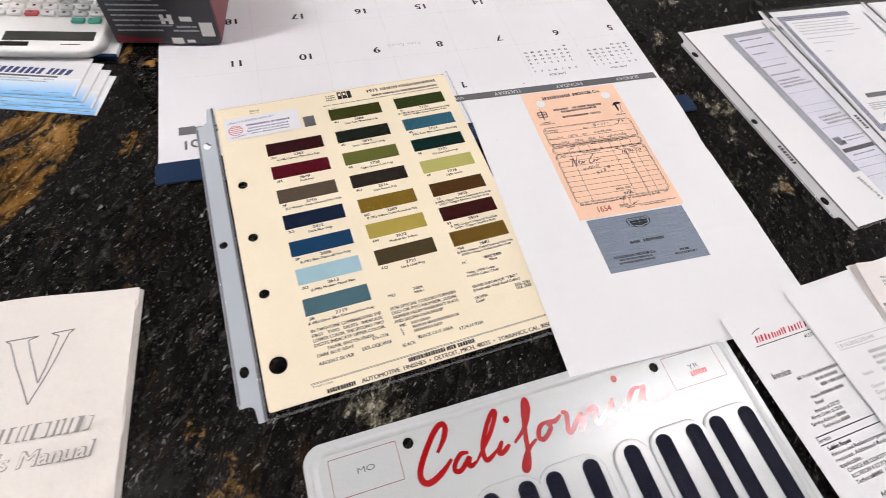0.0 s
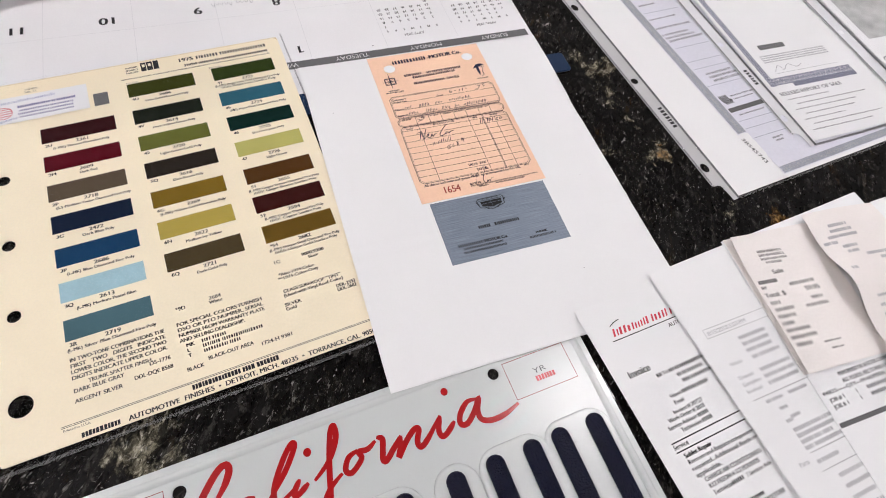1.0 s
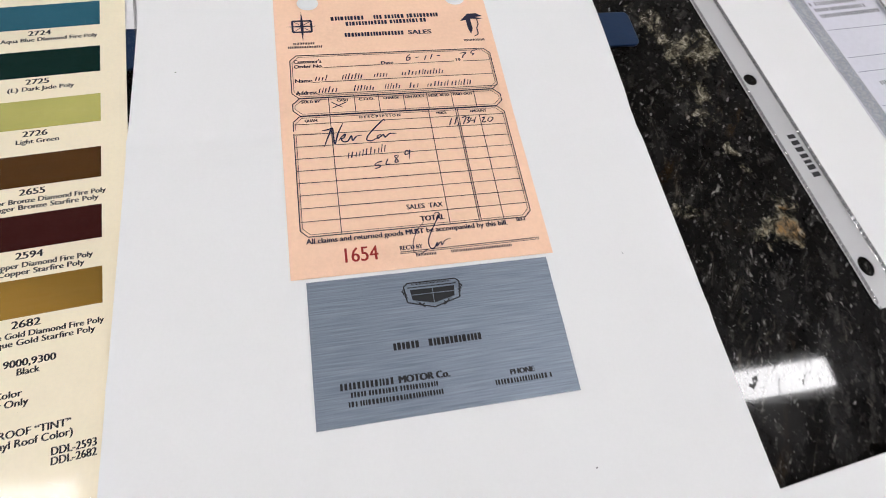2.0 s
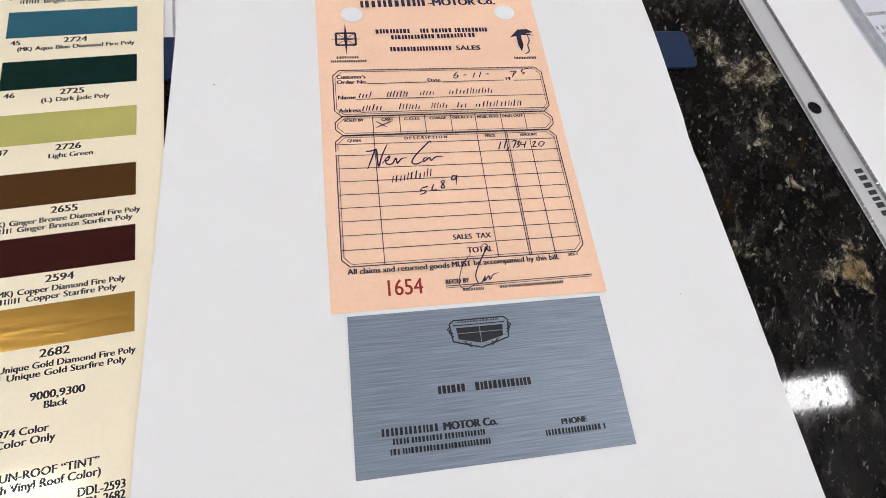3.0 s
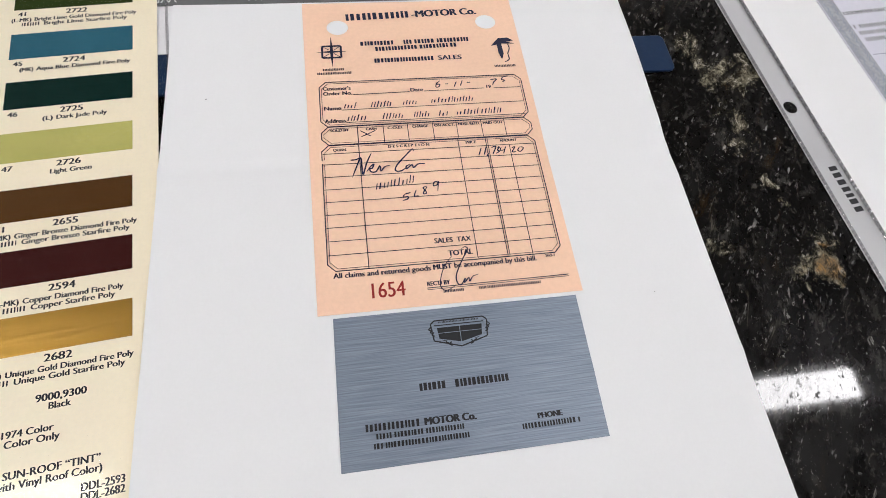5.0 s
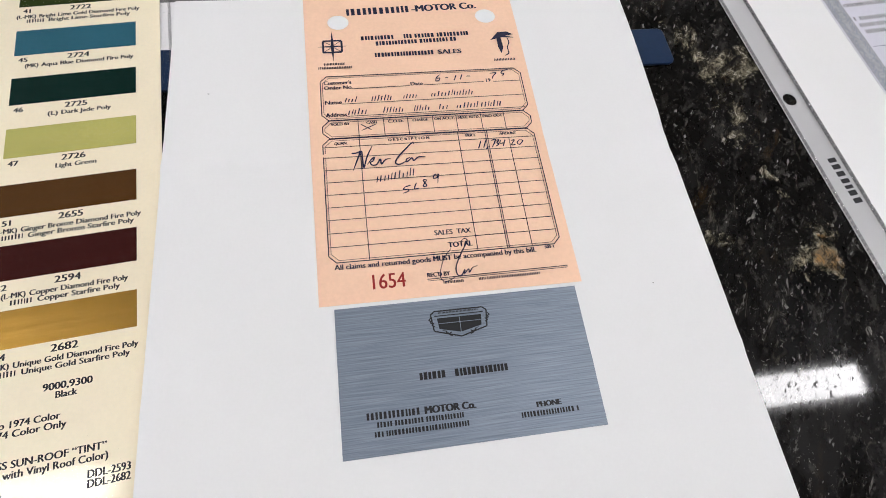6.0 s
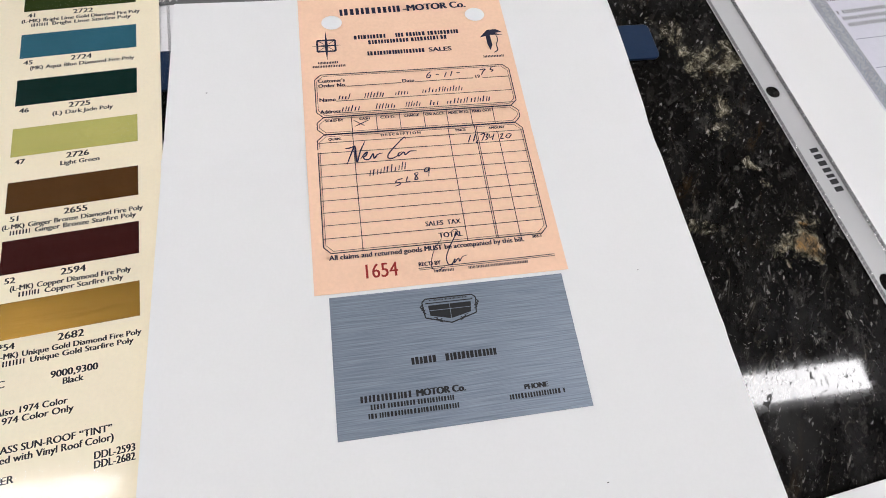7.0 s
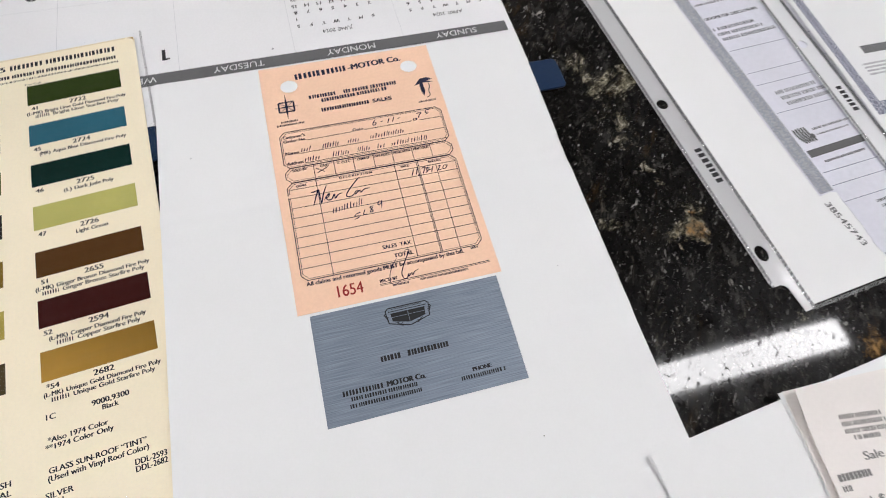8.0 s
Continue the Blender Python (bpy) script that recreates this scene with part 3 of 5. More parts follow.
def swatch_material(name, colour, metal):
    if not metal:
        return material(name, colour, 0.6, 0.0, grain=0.08, scale=900, spec=0.05, stain=0.08, stain_scale=60)
    m = material(name, colour, 0.3, 0.85, grain=0.22, scale=2600, spec=0.3, stain=0.1, stain_scale=70)
    # a rolled coat: long fine ripples across the strip
    nt = m.node_tree
    tc = nt.nodes.new("ShaderNodeTexCoord")
    mp = nt.nodes.new("ShaderNodeMapping")
    mp.inputs["Scale"].default_value = (60, 420, 60)
    n = nt.nodes.new("ShaderNodeTexNoise")
    n.inputs["Scale"].default_value = 1.0
    n.inputs["Detail"].default_value = 5.0
    bp = nt.nodes.new("ShaderNodeBump")
    bp.inputs["Strength"].default_value = 0.16
    bp.inputs["Distance"].default_value = 0.001
    nt.links.new(tc.outputs["Object"], mp.inputs["Vector"])
    nt.links.new(mp.outputs["Vector"], n.inputs["Vector"])
    nt.links.new(n.outputs["Fac"], bp.inputs["Height"])
    nt.links.new(bp.outputs["Normal"], nt.nodes["Principled BSDF"].inputs["Normal"])
    return m


def paint_chart():
    m = on(0.0008, -0.2033, 0.0212, 5.0, 0.3)
    protector("sheet_protector", m @ pose(0, -0.0045, 0), "clear plastic sheet protector with a milky punched strip", 0.2225, 0.288, (-0.018, -0.0025), (0.0125, 0.268), (0.0365, 0.1405, 0.2445), FILM)
    w, h = 0.2159, 0.2794
    chart = empty("paint_chart", m @ pose(0, 0, 0.00015), "cream printed card with rows of car paint colour samples", "paint chart")
    holes = [ring(0.0113, v, r, 24) for v, r in ((0.0303, 0.0063), (0.0864, 0.0038), (0.137, 0.0038), (0.1898, 0.0038))]
    card = part("card", plate_mesh("card", [rounded(0, w, 0, h, 0.002, 2)] + holes, 0.0003), CREAM, chart, "cream card with punched holes")
    for vert in card.data.vertices:  # cut a little out of square
        vert.co.x += 0.0022 * (vert.co.y / h) * (vert.co.x / w)
        vert.co.y += 0.0014 * max(0.0, vert.co.y / h) ** 3
    top = 0.00036
    cols = ((0.036, 1), (0.0968, 0), (0.1592, 0))
    tops = (0.2575, 0.2293, 0.203, 0.1772, 0.151, 0.1251, 0.0998, 0.0738)
    colours = (
        ((50, 19, 22), (84, 14, 27), (88, 76, 62), (21, 33, 53), (24, 60, 94), (162, 196, 206), (74, 106, 115)),
        ((58, 62, 24), (30, 34, 27), (97, 101, 47), (41, 35, 30), (120, 96, 32), (172, 154, 74), (73, 62, 41)),
        ((46, 58, 24), (48, 96, 113), (9, 38, 34), (182, 178, 104), (80, 52, 24), (56, 21, 18), (172, 134, 60)))
    names = (
        (("2361", "Maroon Moondust Poly", "2U", 2), ("2609", "Dark Red", "2M", 1), ("2718", "Medium Taupe Diamond Fire Poly", "2P", 1), ("2472", "Dark Blue Poly", "3G", 1), ("2686", "Blue Diamond Fire Poly", "3P", 2), ("2613", "Medium Pastel Blue", "3Q", 2), ("2719", "Silver Blue Diamond Fire Poly", "3R", 2)),
        (("2606", "Lime Gold Moondust Poly", "4U", 1), ("2614", "Dark Yellow Green Poly", "4V", 1), ("2720", "Light Green Gold Poly", "42", 1), ("2616", "Dark Brown Poly", "5Q", 1), ("2369", "Yellow Gold Moondust Poly", "6G", 2), ("2622", "Medium Ivy Yellow", "6N", 1), ("2721", "Dark Gold Poly", "6Q", 1)),
        (("2722", "Bright Lime Gold Diamond Fire Poly|Bright Lime Starfire Poly", "41", 2), ("2724", "Aqua Blue Diamond Fire Poly", "45", 1), ("2725", "Dark Jade Poly", "46", 1), ("2726", "Light Green", "47", 1), ("2655", "Ginger Bronze Diamond Fire Poly|Ginger Bronze Starfire Poly", "51", 2), ("2594", "Copper Diamond Fire Poly|Copper Starfire Poly", "52", 2), ("2682", "Unique Gold Diamond Fire Poly|Unique Gold Starfire Poly", "*54", 2)))
    sw, sh = 0.0483, 0.0139
    for c, (u, skip) in enumerate(cols):
        for r in range(7):
            v = tops[r + skip]
            mat = swatch_material("paint_sample", lin(*colours[c][r]), (c, r) in ((2, 6),))
            sample = part("paint_sample", box_bm(u, u + sw, v - sh, v, 0.0003, 0.00042), mat, chart)
            ink = Ink(flat, top)
            number, title, code, lines = names[c][r]
            b = v - sh
            ink.word(number, u + sw * 0.52, b - 0.0037, 0.0026, align="C", stretch=1.15, bold=0.0003)
            ink.word(code, u + 0.0018, b - 0.0038, 0.0023, stretch=1.1, bold=0.0003)
            for k, text in enumerate(title.split("|")):
                code_word = {"2724": "(MK)", "2725": "(L)", "2718": "(L)"}.get(number, "(L-MK)" if lines == 2 and k == 0 else "")
                marked = lines == 2 or code_word
                wide = min(len(text) * 0.00135, 0.0415)
                start = u + sw * 0.54 - (wide - (0.006 if marked else 0)) / 2
                base = b - 0.0070 - 0.0027 * k
                ink.word(text, start, base, 0.002, width=wide, bold=0.00025)
                if code_word:
                    ink.word(code_word, start - 0.0012, base, 0.002, width=0.0013 * len(code_word), align="R", bold=0.00025)
                elif marked:
                    ink.bars(start - 0.0086, base, 0.0074, 0.002, 1, r + k, 0.5, pitch=0.5)
            ink.done("sample_caption", INK, sample)
    ink = Ink(flat, top)
    ink.word("1975", 0.137, 0.2718, 0.0036, width=0.0115, bold=0.0006).bars(0.151, 0.2718, 0.0565, 0.0036, 2, 3, 0.6)
    ink.bars(0.141, 0.2658, 0.066, 0.0025, 4, 4, 0.72)
    ink.bars(0.0985, 0.2745, 0.009, 0.0016, 1, 5).bars(0.0985, 0.2717, 0.009, 0.0016, 1, 6).bars(0.0985, 0.2689, 0.009, 0.0016, 1, 7)
    ink.bars(0.094, 0.2627, 0.114, 0.0012, 14, 8)
    ink.word("INDEX", 0.029, 0.2715, 0.0019).word("No. 11", 0.029, 0.2688, 0.0019)
    ink.word("Paint Code", 0.0968, 0.2582, 0.0013).word("Paint Code", 0.1582, 0.2582, 0.0013)
    ink.lines("heading", INK, chart)
    ink = Ink(flat, top)
    ink.rect(0.1095, 0.269, 0.1225, 0.2785)
    ink.done("maker_mark", INK, chart, "black block mark")
    ink = Ink(flat, top + 0.00005)
    ink.rect(0.1133, 0.269, 0.1139, 0.2785).rect(0.1181, 0.269, 0.1187, 0.2785).rect(0.1105, 0.2735, 0.1125, 0.2765).rect(0.115, 0.2735, 0.117, 0.2765)
    ink.done("mark_gaps", CREAM, chart)
    ink = Ink(flat, top + 0.00005)
    ink.rect(0.073, 0.2418, 0.083, 0.2545)
    ink.done("grey_patch", GREY, chart, "plain grey sample patch")
    ink = Ink(flat, top)
    ink.weight = 0.0002
    for k, text in enumerate(("IN TWO-TONE COMBINATIONS THE", "FIRST   TWO   DIGITS   INDICATE", "LOWER COLOR, THE SECOND TWO", "DIGITS INDICATE UPPER COLOR.")):
        ink.word(text, 0.037, 0.0465 - k * 0.0037, 0.0024, width=0.051, bold=0.00025)
    ink.word("TRUNK SPATTER FINISH.", 0.045, 0.0312, 0.0024, width=0.034)
    ink.word("DARK BLUE GRAY", 0.0372, 0.0275, 0.0024, width=0.026).word("DS-1776", 0.077, 0.0288, 0.0024, width=0.0115)
    ink.word("ARGENT SILVER", 0.0372, 0.0215, 0.0024, width=0.0245).word("DDL-DQE 8568", 0.068, 0.0232, 0.0024, width=0.021)
    for k, text in enumerate(("FOR SPECIAL COLORS FURNISH", "DSO OR PTO NUMBER, SERIAL", "NUMBER FROM WARRANTY PLATE", "AND SELLING DEALERSHIP.")):
        ink.word(text, 0.0952, 0.0472 - k * 0.0036, 0.0024, width=0.051 if k < 3 else 0.038, bold=0.00025)
    for k, (code, n) in enumerate((("MK", 8), ("L", 20), ("T", 12))):
        ink.word(code, 0.098, 0.0325 - k * 0.0033, 0.0023, bold=0.0003).bars(0.107, 0.0325 - k * 0.0033, n * 0.0018, 0.0023, 2, k + 3)
    ink.word("BLACK", 0.0958, 0.0175, 0.0024, width=0.0095).word("BLACK-OUT AREA", 0.1082, 0.0203, 0.0024, width=0.0265).word("1724-H 9381", 0.1385, 0.0178, 0.0024, width=0.019)
    ink.word("*9D", 0.0965, 0.0575, 0.0024).word("2684", 0.12, 0.0585, 0.0024, align="C", stretch=1.05).word("White", 0.12, 0.0555, 0.0021, align="C")
    ink.word("1C", 0.1595, 0.069, 0.0024, stretch=1.1, bold=0.0002).word("9000,9300", 0.1783, 0.0691, 0.0024, width=0.0152, bold=0.0003).word("Black", 0.1822, 0.0662, 0.0022, width=0.0067, bold=0.00025)
    ink.word("*Also 1974 Color", 0.1605, 0.0594, 0.0022, width=0.0236, bold=0.00025).word("**1974 Color Only", 0.1595, 0.0564, 0.0022, width=0.0265, bold=0.00025)
    ink.word("GLASS SUN-ROOF \u201cTINT\u201d", 0.1602, 0.047, 0.0023, width=0.038, bold=0.00025).word("(Used with Vinyl Roof Color)", 0.1597, 0.0439, 0.0023, width=0.039, bold=0.00025)
    ink.word("SILVER", 0.1585, 0.0375, 0.0023, width=0.0105).word("Gold", 0.1585, 0.0345, 0.0023).word("DDL-2593", 0.1927, 0.0391, 0.0024, width=0.0127, bold=0.00027).word("DDL-2682", 0.1927, 0.0362, 0.0024, width=0.0127, bold=0.00027)
    ink.lines("note", INK, chart)
    ink = Ink(flat, top)
    ink.rect(0.0292, 0.0098, 0.2075, 0.0101).rect(0.0292, 0.0106, 0.2075, 0.0109)
    ink.done("double_rule", INK, chart)
    ink = Ink(flat, top)
    ink.word("Printed in U.S.A.", 0.03, 0.0076, 0.0014)
    ink.bars(0.0965, 0.0058, 0.05, 0.0031, 3, 9, 0.8)
    ink.bars(0.0385, 0.0014, 0.0195, 0.003, 1, 10, 0.8)
    ink.word("AUTOMOTIVE  FINISHES  \u2022  DETROIT, MICH. 48235  \u2022  TORRANCE, CAL. 90509", 0.062, 0.0014, 0.0029, width=0.146, bold=0.0003)
    ink.lines("footer_line", INK, chart)
    toned = material("toned_card", lin(196, 164, 118), 0.55, grain=0.2, scale=300, stain=0.2, stain_scale=60)
    ink = Ink(flat, 0.00034)
    w, h = w + 0.0021, h + 0.0013
    ink.poly([(w - 0.0042, h - 0.0002), (w - 0.0006, h - 0.0006), (w - 0.0002, h - 0.0045), (w - 0.0009, h - 0.0022), (w - 0.0022, h - 0.0011)])
    ink.done("worn_corner", toned, chart, "browned corner")
    ink = Ink(flat, 0.00033)
    ink.rect(0.004, h - 0.0008, w - 0.005, h - 0.0001)
    ink.done("toned_edge", material("yellowed_card", lin(222, 202, 164), 0.55, grain=0.15, scale=250), chart, "yellowed top edge")
    # the seller's sticker
    tag = tagged(part("sticker", sheet_bm(0.064, 0.0255, flat, 0.0001, 0.03), WHITE), "small white seller's sticker with red and blue print", "sticker")
    tag.matrix_world = m @ pose(0.006, 0.2405, 0.0012, 0, 0, 0.3)
    ink = Ink(flat, 0.00012)
    ink.bars(0.018, 0.0135, 0.038, 0.0023, 3, 11, 0.7).bars(0.019, 0.0098, 0.035, 0.0018, 4, 12).bars(0.018, 0.0066, 0.036, 0.0018, 4, 13).bars(0.019, 0.0036, 0.035, 0.0016, 5, 18)
    ink.lines("printed_line", material("violet_print", lin(92, 90, 140), 0.6, spec=0.2), tag)
    ink = Ink(flat, 0.00012)
    ink.bars(0.003, 0.0188, 0.04, 0.0028, 3, 14, 0.3, 2, 0.4, 0.3, 0.5).bars(0.004, 0.0012, 0.0135, 0.0026, 1, 15, 0.3, 8, 0.4, 0.3, 0.5)
    ink.done("pen_note", material("blue_pen", lin(48, 66, 150), 0.6), tag)
    ink = Ink(flat, 0.00012)
    for a in range(24):
        p, q = radians(a * 15), radians(a * 15 + 15)
        ink.line(0.0085 + 0.0058 * math.cos(p), 0.0105 + 0.0055 * math.sin(p), 0.0085 + 0.0058 * math.cos(q), 0.0105 + 0.0055 * math.sin(q), 0.0007)
    for k in range(4):
        half = (0.0046, 0.0056, 0.0056, 0.0046)[k]
        ink.line(0.0085 - half, 0.0072 + k * 0.0022, 0.0085 + half, 0.0076 + k * 0.0022, 0.0008)
    ink.done("round_mark", material("faded_red_mark", lin(206, 112, 120), 0.6, spec=0.2), tag, "faded red round mark")


paint_chart()


# ---- white letter sheet with a sales slip and a business card ----
SW, SH = 0.2159, 0.279
FOLD = 0.1885


def sheet_surf(u, v):
    """Height of the folded letter sheet over the counter."""
    base = 0.0026 + 0.0008 * max(0.0, v) / SH
    side = max(0.0, u / SW) ** 2
    bulge = 0.0016 * side * (math.exp(-((v - 0.25) / 0.04) ** 2) + 0.8 * math.exp(-((v - 0.1) / 0.05) ** 2))
    clear = min(1.0, abs(u - 0.1075) / 0.054) ** 6
    crease = max(0.0, 1 - abs(v - FOLD) / 0.014) * (0.0005 - 0.0019 * side) + clear * (max(0.0, 1 - abs(v - FOLD) / 0.004) * 0.0007 + max(0.0, 1 - abs(v - 0.0945) / 0.005) * 0.0004)
    return base + bulge + crease + 0.0003 * math.sin(u * 24 + 1) * math.sin(v * 19)


def letter_sheet():
    ob = part("letter_sheet", sheet_bm(SW, SH, sheet_surf, 0.00015, 0.0025), WHITE)
    for vert in ob.data.vertices:  # the near corner reaches out a little
        vert.co.x += 0.0026 * vert.co.x / SW * max(0.0, 1 - vert.co.y / 0.085)
    ob.location = (0, 0, TOP)
    smooth(ob)
    tagged(ob, "white letter paper with a soft fold across it", "paper")
    ink = Ink(sheet_surf, 0.00015)
    for u, v, r in ((0.0165, 0.2244, 0.0004), (0.1546, 0.0457, 0.0004), (0.188, 0.121, 0.0003)):
        ink.disc(u, v, r, r * 0.6, 8)
    ink.lines("dirt_speck", SOFTINK, ob)


def sales_slip():
    ox, oy = 0.0575, 0.1245
    w, h = 0.1005, 0.1535

    def surf(u, v):
        return sheet_surf(u + ox, v + oy) + 0.0004

    holes = ((0.0157, 0.1377), (0.0862, 0.1387))
    ob = part("sales_slip", sheet_bm(w, h, surf, 0.00015, 0.005), ORANGE)
    for vert in ob.data.vertices:
        vert.co.x += 0.0012 * (1 - vert.co.y / h)  # lies a little askew
    ob.location = (ox, oy, TOP)
    smooth(ob)
    tagged(ob, "salmon paper sales slip with printed table and handwriting", "receipt")

    def layer():
        # print is placed in the counter's own axes
        return Ink(surf, 0.0002, (-ox, -oy, 0))

    ink = layer()
    for u, v in holes:
        ink.disc(u + ox, v + oy, 0.0049, 0.0044)
    ink.lines("punch_hole", WHITE, ob, "round hole showing white paper below")
    ink = layer()
    ink.bars(0.0775, 0.2664, 0.0305, 0.0043, 1, 21, 0.6, 2.0).word("-MOTOR Co.", 0.1085, 0.2675, 0.0041, width=0.0315, turn=2.0, bold=0.0006)
    ink.bars(0.0831, 0.2508, 0.0155, 0.0026, 1, 22, 0.66, 0.5).bars(0.103, 0.251, 0.0312, 0.0026, 3, 23, 0.66, 0.8).bars(0.0897, 0.2473, 0.0383, 0.0025, 3, 24, 0.66, 1.5)
    ink.bars(0.0887, 0.2405, 0.0275, 0.0025, 1, 25, 0.66, 0.5).word("SALES", 0.1178, 0.2408, 0.0025, width=0.011, bold=0.0003)
    ink.bars(0.0656, 0.2369, 0.0095, 0.0013, 1, 26).bars(0.0631, 0.2348, 0.0152, 0.0013, 1, 27).bars(0.1436, 0.2352, 0.0102, 0.0013, 1, 28)
    ink.lines("letterhead", NAVYINK, ob, "navy print")
    ink = layer()
    cu, cv = 0.0699, 0.2478
    ink.poly([(cu, 0.2388), (cu + 0.0008, cv), (cu, 0.257), (cu - 0.0008, cv)]).poly([(0.063, cv), (cu, cv - 0.0006), (0.0768, cv), (cu, cv + 0.0006)])
    ink.outline(cu - 0.0042, cv - 0.0034, cu + 0.0042, cv + 0.0034, 0.0009)
    ink.line(cu - 0.0042, cv - 0.0034, cu - 0.001, cv - 0.001, 0.0003).line(cu + 0.0042, cv - 0.0034, cu + 0.001, cv - 0.001, 0.0003).line(cu - 0.0042, cv + 0.0034, cu - 0.001, cv + 0.001, 0.0003).line(cu + 0.0042, cv + 0.0034, cu + 0.001, cv + 0.001, 0.0003)
    ink.done("emblem", NAVYINK, ob, "navy crossed frame emblem")
    ink = layer()
    ink.poly([(0.1437, 0.2478), (0.148, 0.2525), (0.1525, 0.2527), (0.1552, 0.2508), (0.1515, 0.2502), (0.1555, 0.2488), (0.149, 0.2492)])
    ink.poly([(0.1468, 0.249), (0.149, 0.2492), (0.1492, 0.243), (0.1478, 0.2395), (0.1468, 0.2435)])
    ink.stroke([(0.152, 0.249), (0.1524, 0.246), (0.1512, 0.243), (0.1512, 0.2395), (0.149, 0.238)], 0.0005)
    ink.done("emblem", NAVYINK, ob, "small navy shape")
    # table
    ink = layer()
    for u0, v0, u1, v1 in ((0.0635, 0.2068, 0.1545, 0.2305), (0.0635, 0.1975, 0.1545, 0.2066), (0.0632, 0.1412, 0.1545, 0.1972)):
        for k, wd in ((0.0, 0.0004), (0.0009, 0.0002)):
            a, b, c, d, q = u0 + k, v0 + k, u1 - k, v1 - k, 0.0028
            ink.path([(a + q, b), (c - q, b), (c, b + q), (c, d - q), (c - q, d), (a + q, d), (a, d - q), (a, b + q), (a + q, b)], wd)
    ink.line(0.078, 0.2232, 0.1027, 0.2234, 0.0003).line(0.1091, 0.2234, 0.1365, 0.2236, 0.0003).line(0.141, 0.2234, 0.1535, 0.2234, 0.0003)
    ink.line(0.0725, 0.2152, 0.1535, 0.2155, 0.0003).line(0.0741, 0.2086, 0.153, 0.2086, 0.0003)
    for u in (0.0785, 0.0894, 0.0998, 0.1107, 0.1211, 0.1321, 0.1425):
        ink.line(u, 0.1978, u, 0.2063, 0.0003)
    for v in (0.1931, 0.1878, 0.182, 0.1763, 0.1706, 0.1649, 0.1593, 0.1535, 0.1477):
        ink.line(0.0635, v, 0.154, v, 0.0003)
    for u in (0.0784, 0.1206, 0.1326, 0.1334, 0.1427):
        ink.line(u, 0.1415, u, 0.197 if u < 0.14 else 0.1931, 0.0003)
    ink.line(0.0993, 0.1313, 0.155, 0.1316, 0.0003).line(0.0993, 0.1306, 0.155, 0.1309, 0.0002)
    ink.lines("table_rule", NAVYINK, ob)
    ink = layer()
    ink.weight = 0.0002
    ink.word("Customer's", 0.065, 0.226, 0.0019, width=0.012).word("Order No.", 0.065, 0.2233, 0.0019, width=0.0125).word("Date", 0.103, 0.2234, 0.0019, width=0.0057).word("19", 0.1372, 0.2234, 0.0018)
    ink.word("Name", 0.065, 0.2153, 0.002, width=0.0073).word("Address", 0.0652, 0.2087, 0.002, width=0.0088)
    for text, u in (("SOLD BY", 0.071), ("CASH", 0.0842), ("C.O.D.", 0.0945), ("CHARGE", 0.1052), ("ON ACCT.", 0.1158), ("MDSE. RETD.", 0.1266), ("PAID OUT", 0.1373)):
        ink.word(text, u, 0.2041, 0.0013, width=min(0.0096, len(text) * 0.00112), align="C")
    ink.word("QUAN.", 0.0706, 0.1942, 0.0013, width=0.0055, align="C").word("D E S C R I P T I O N", 0.0992, 0.1946, 0.0013, width=0.0175, align="C").word("PRICE", 0.126, 0.1946, 0.0013, width=0.0045, align="C").word("AMOUNT", 0.1426, 0.1946, 0.0013, width=0.0075, align="C")
    ink.word("SALES  TAX", 0.1044, 0.1493, 0.0021, width=0.0146).word("TOTAL", 0.1092, 0.1436, 0.0022, width=0.0096, bold=0.0003)
    ink.word("All claims and returned goods", 0.0651, 0.1383, 0.0021, width=0.0365).word("MUST", 0.1025, 0.1384, 0.0021, width=0.0072, bold=0.0003).word("be accompanied by this bill.", 0.1107, 0.1385, 0.0021, width=0.033)
    ink.word("503-1", 0.1475, 0.1396, 0.0012).word("REC'D BY", 0.0994, 0.1321, 0.0017, width=0.0088)
    ink.bars(0.1053, 0.1289, 0.008, 0.0011, 1, 31).bars(0.119, 0.129, 0.0245, 0.0011, 3, 32)
    ink.lines("form_word", NAVYINK, ob)
    ink = layer()
    ink.word("1654", 0.0774, 0.1293, 0.0058, width=0.0137, bold=0.0002)
    ink.done("serial_number", STAMP, ob, "red stamped number")
    ink = layer()

    def written(text, wd):
        """Pen strokes in millimetres on the counter, one after another."""
        for run in text.split("/"):
            ink.stroke([tuple(float(c) / 1000 for c in p.split(",")) for p in run.split()], wd)

    # the date, a cross for cash
    written("117,228.7 115.3,227.2 114.8,225.3 116.1,225.4 116.7,226.7 115.3,226.6/119.1,226.7 120.6,226.8/124.4,228 123,225/127.2,228.4 125.9,225.3/129,227.1 130.7,227.1", 0.00048)
    written("140,228 143,228.3 141.6,226.7 140.7,224.9/146.2,229.3 148.8,229.8/146.2,229.3 145.4,227.9 146.7,227.4 145.5,226.4", 0.0005)
    written("79.5,204.1 84,200.9/86.1,203.8 79.7,200.8", 0.00042)
    # New Car
    written("74.7,189.4 76.8,189.6 78.8,190.4/74.9,181.3 77,186.5 78.8,190.4 79,186.5 79.3,182.4 81,187.5 83.4,192.6/80.8,183.6 82.4,185.8 83.9,186.9 83.2,185.2 82.1,184.6 82.7,183.3 84.6,183.4 86.3,185.9 86.6,183.5 88.3,185.4 90.6,185.9", 0.00062)
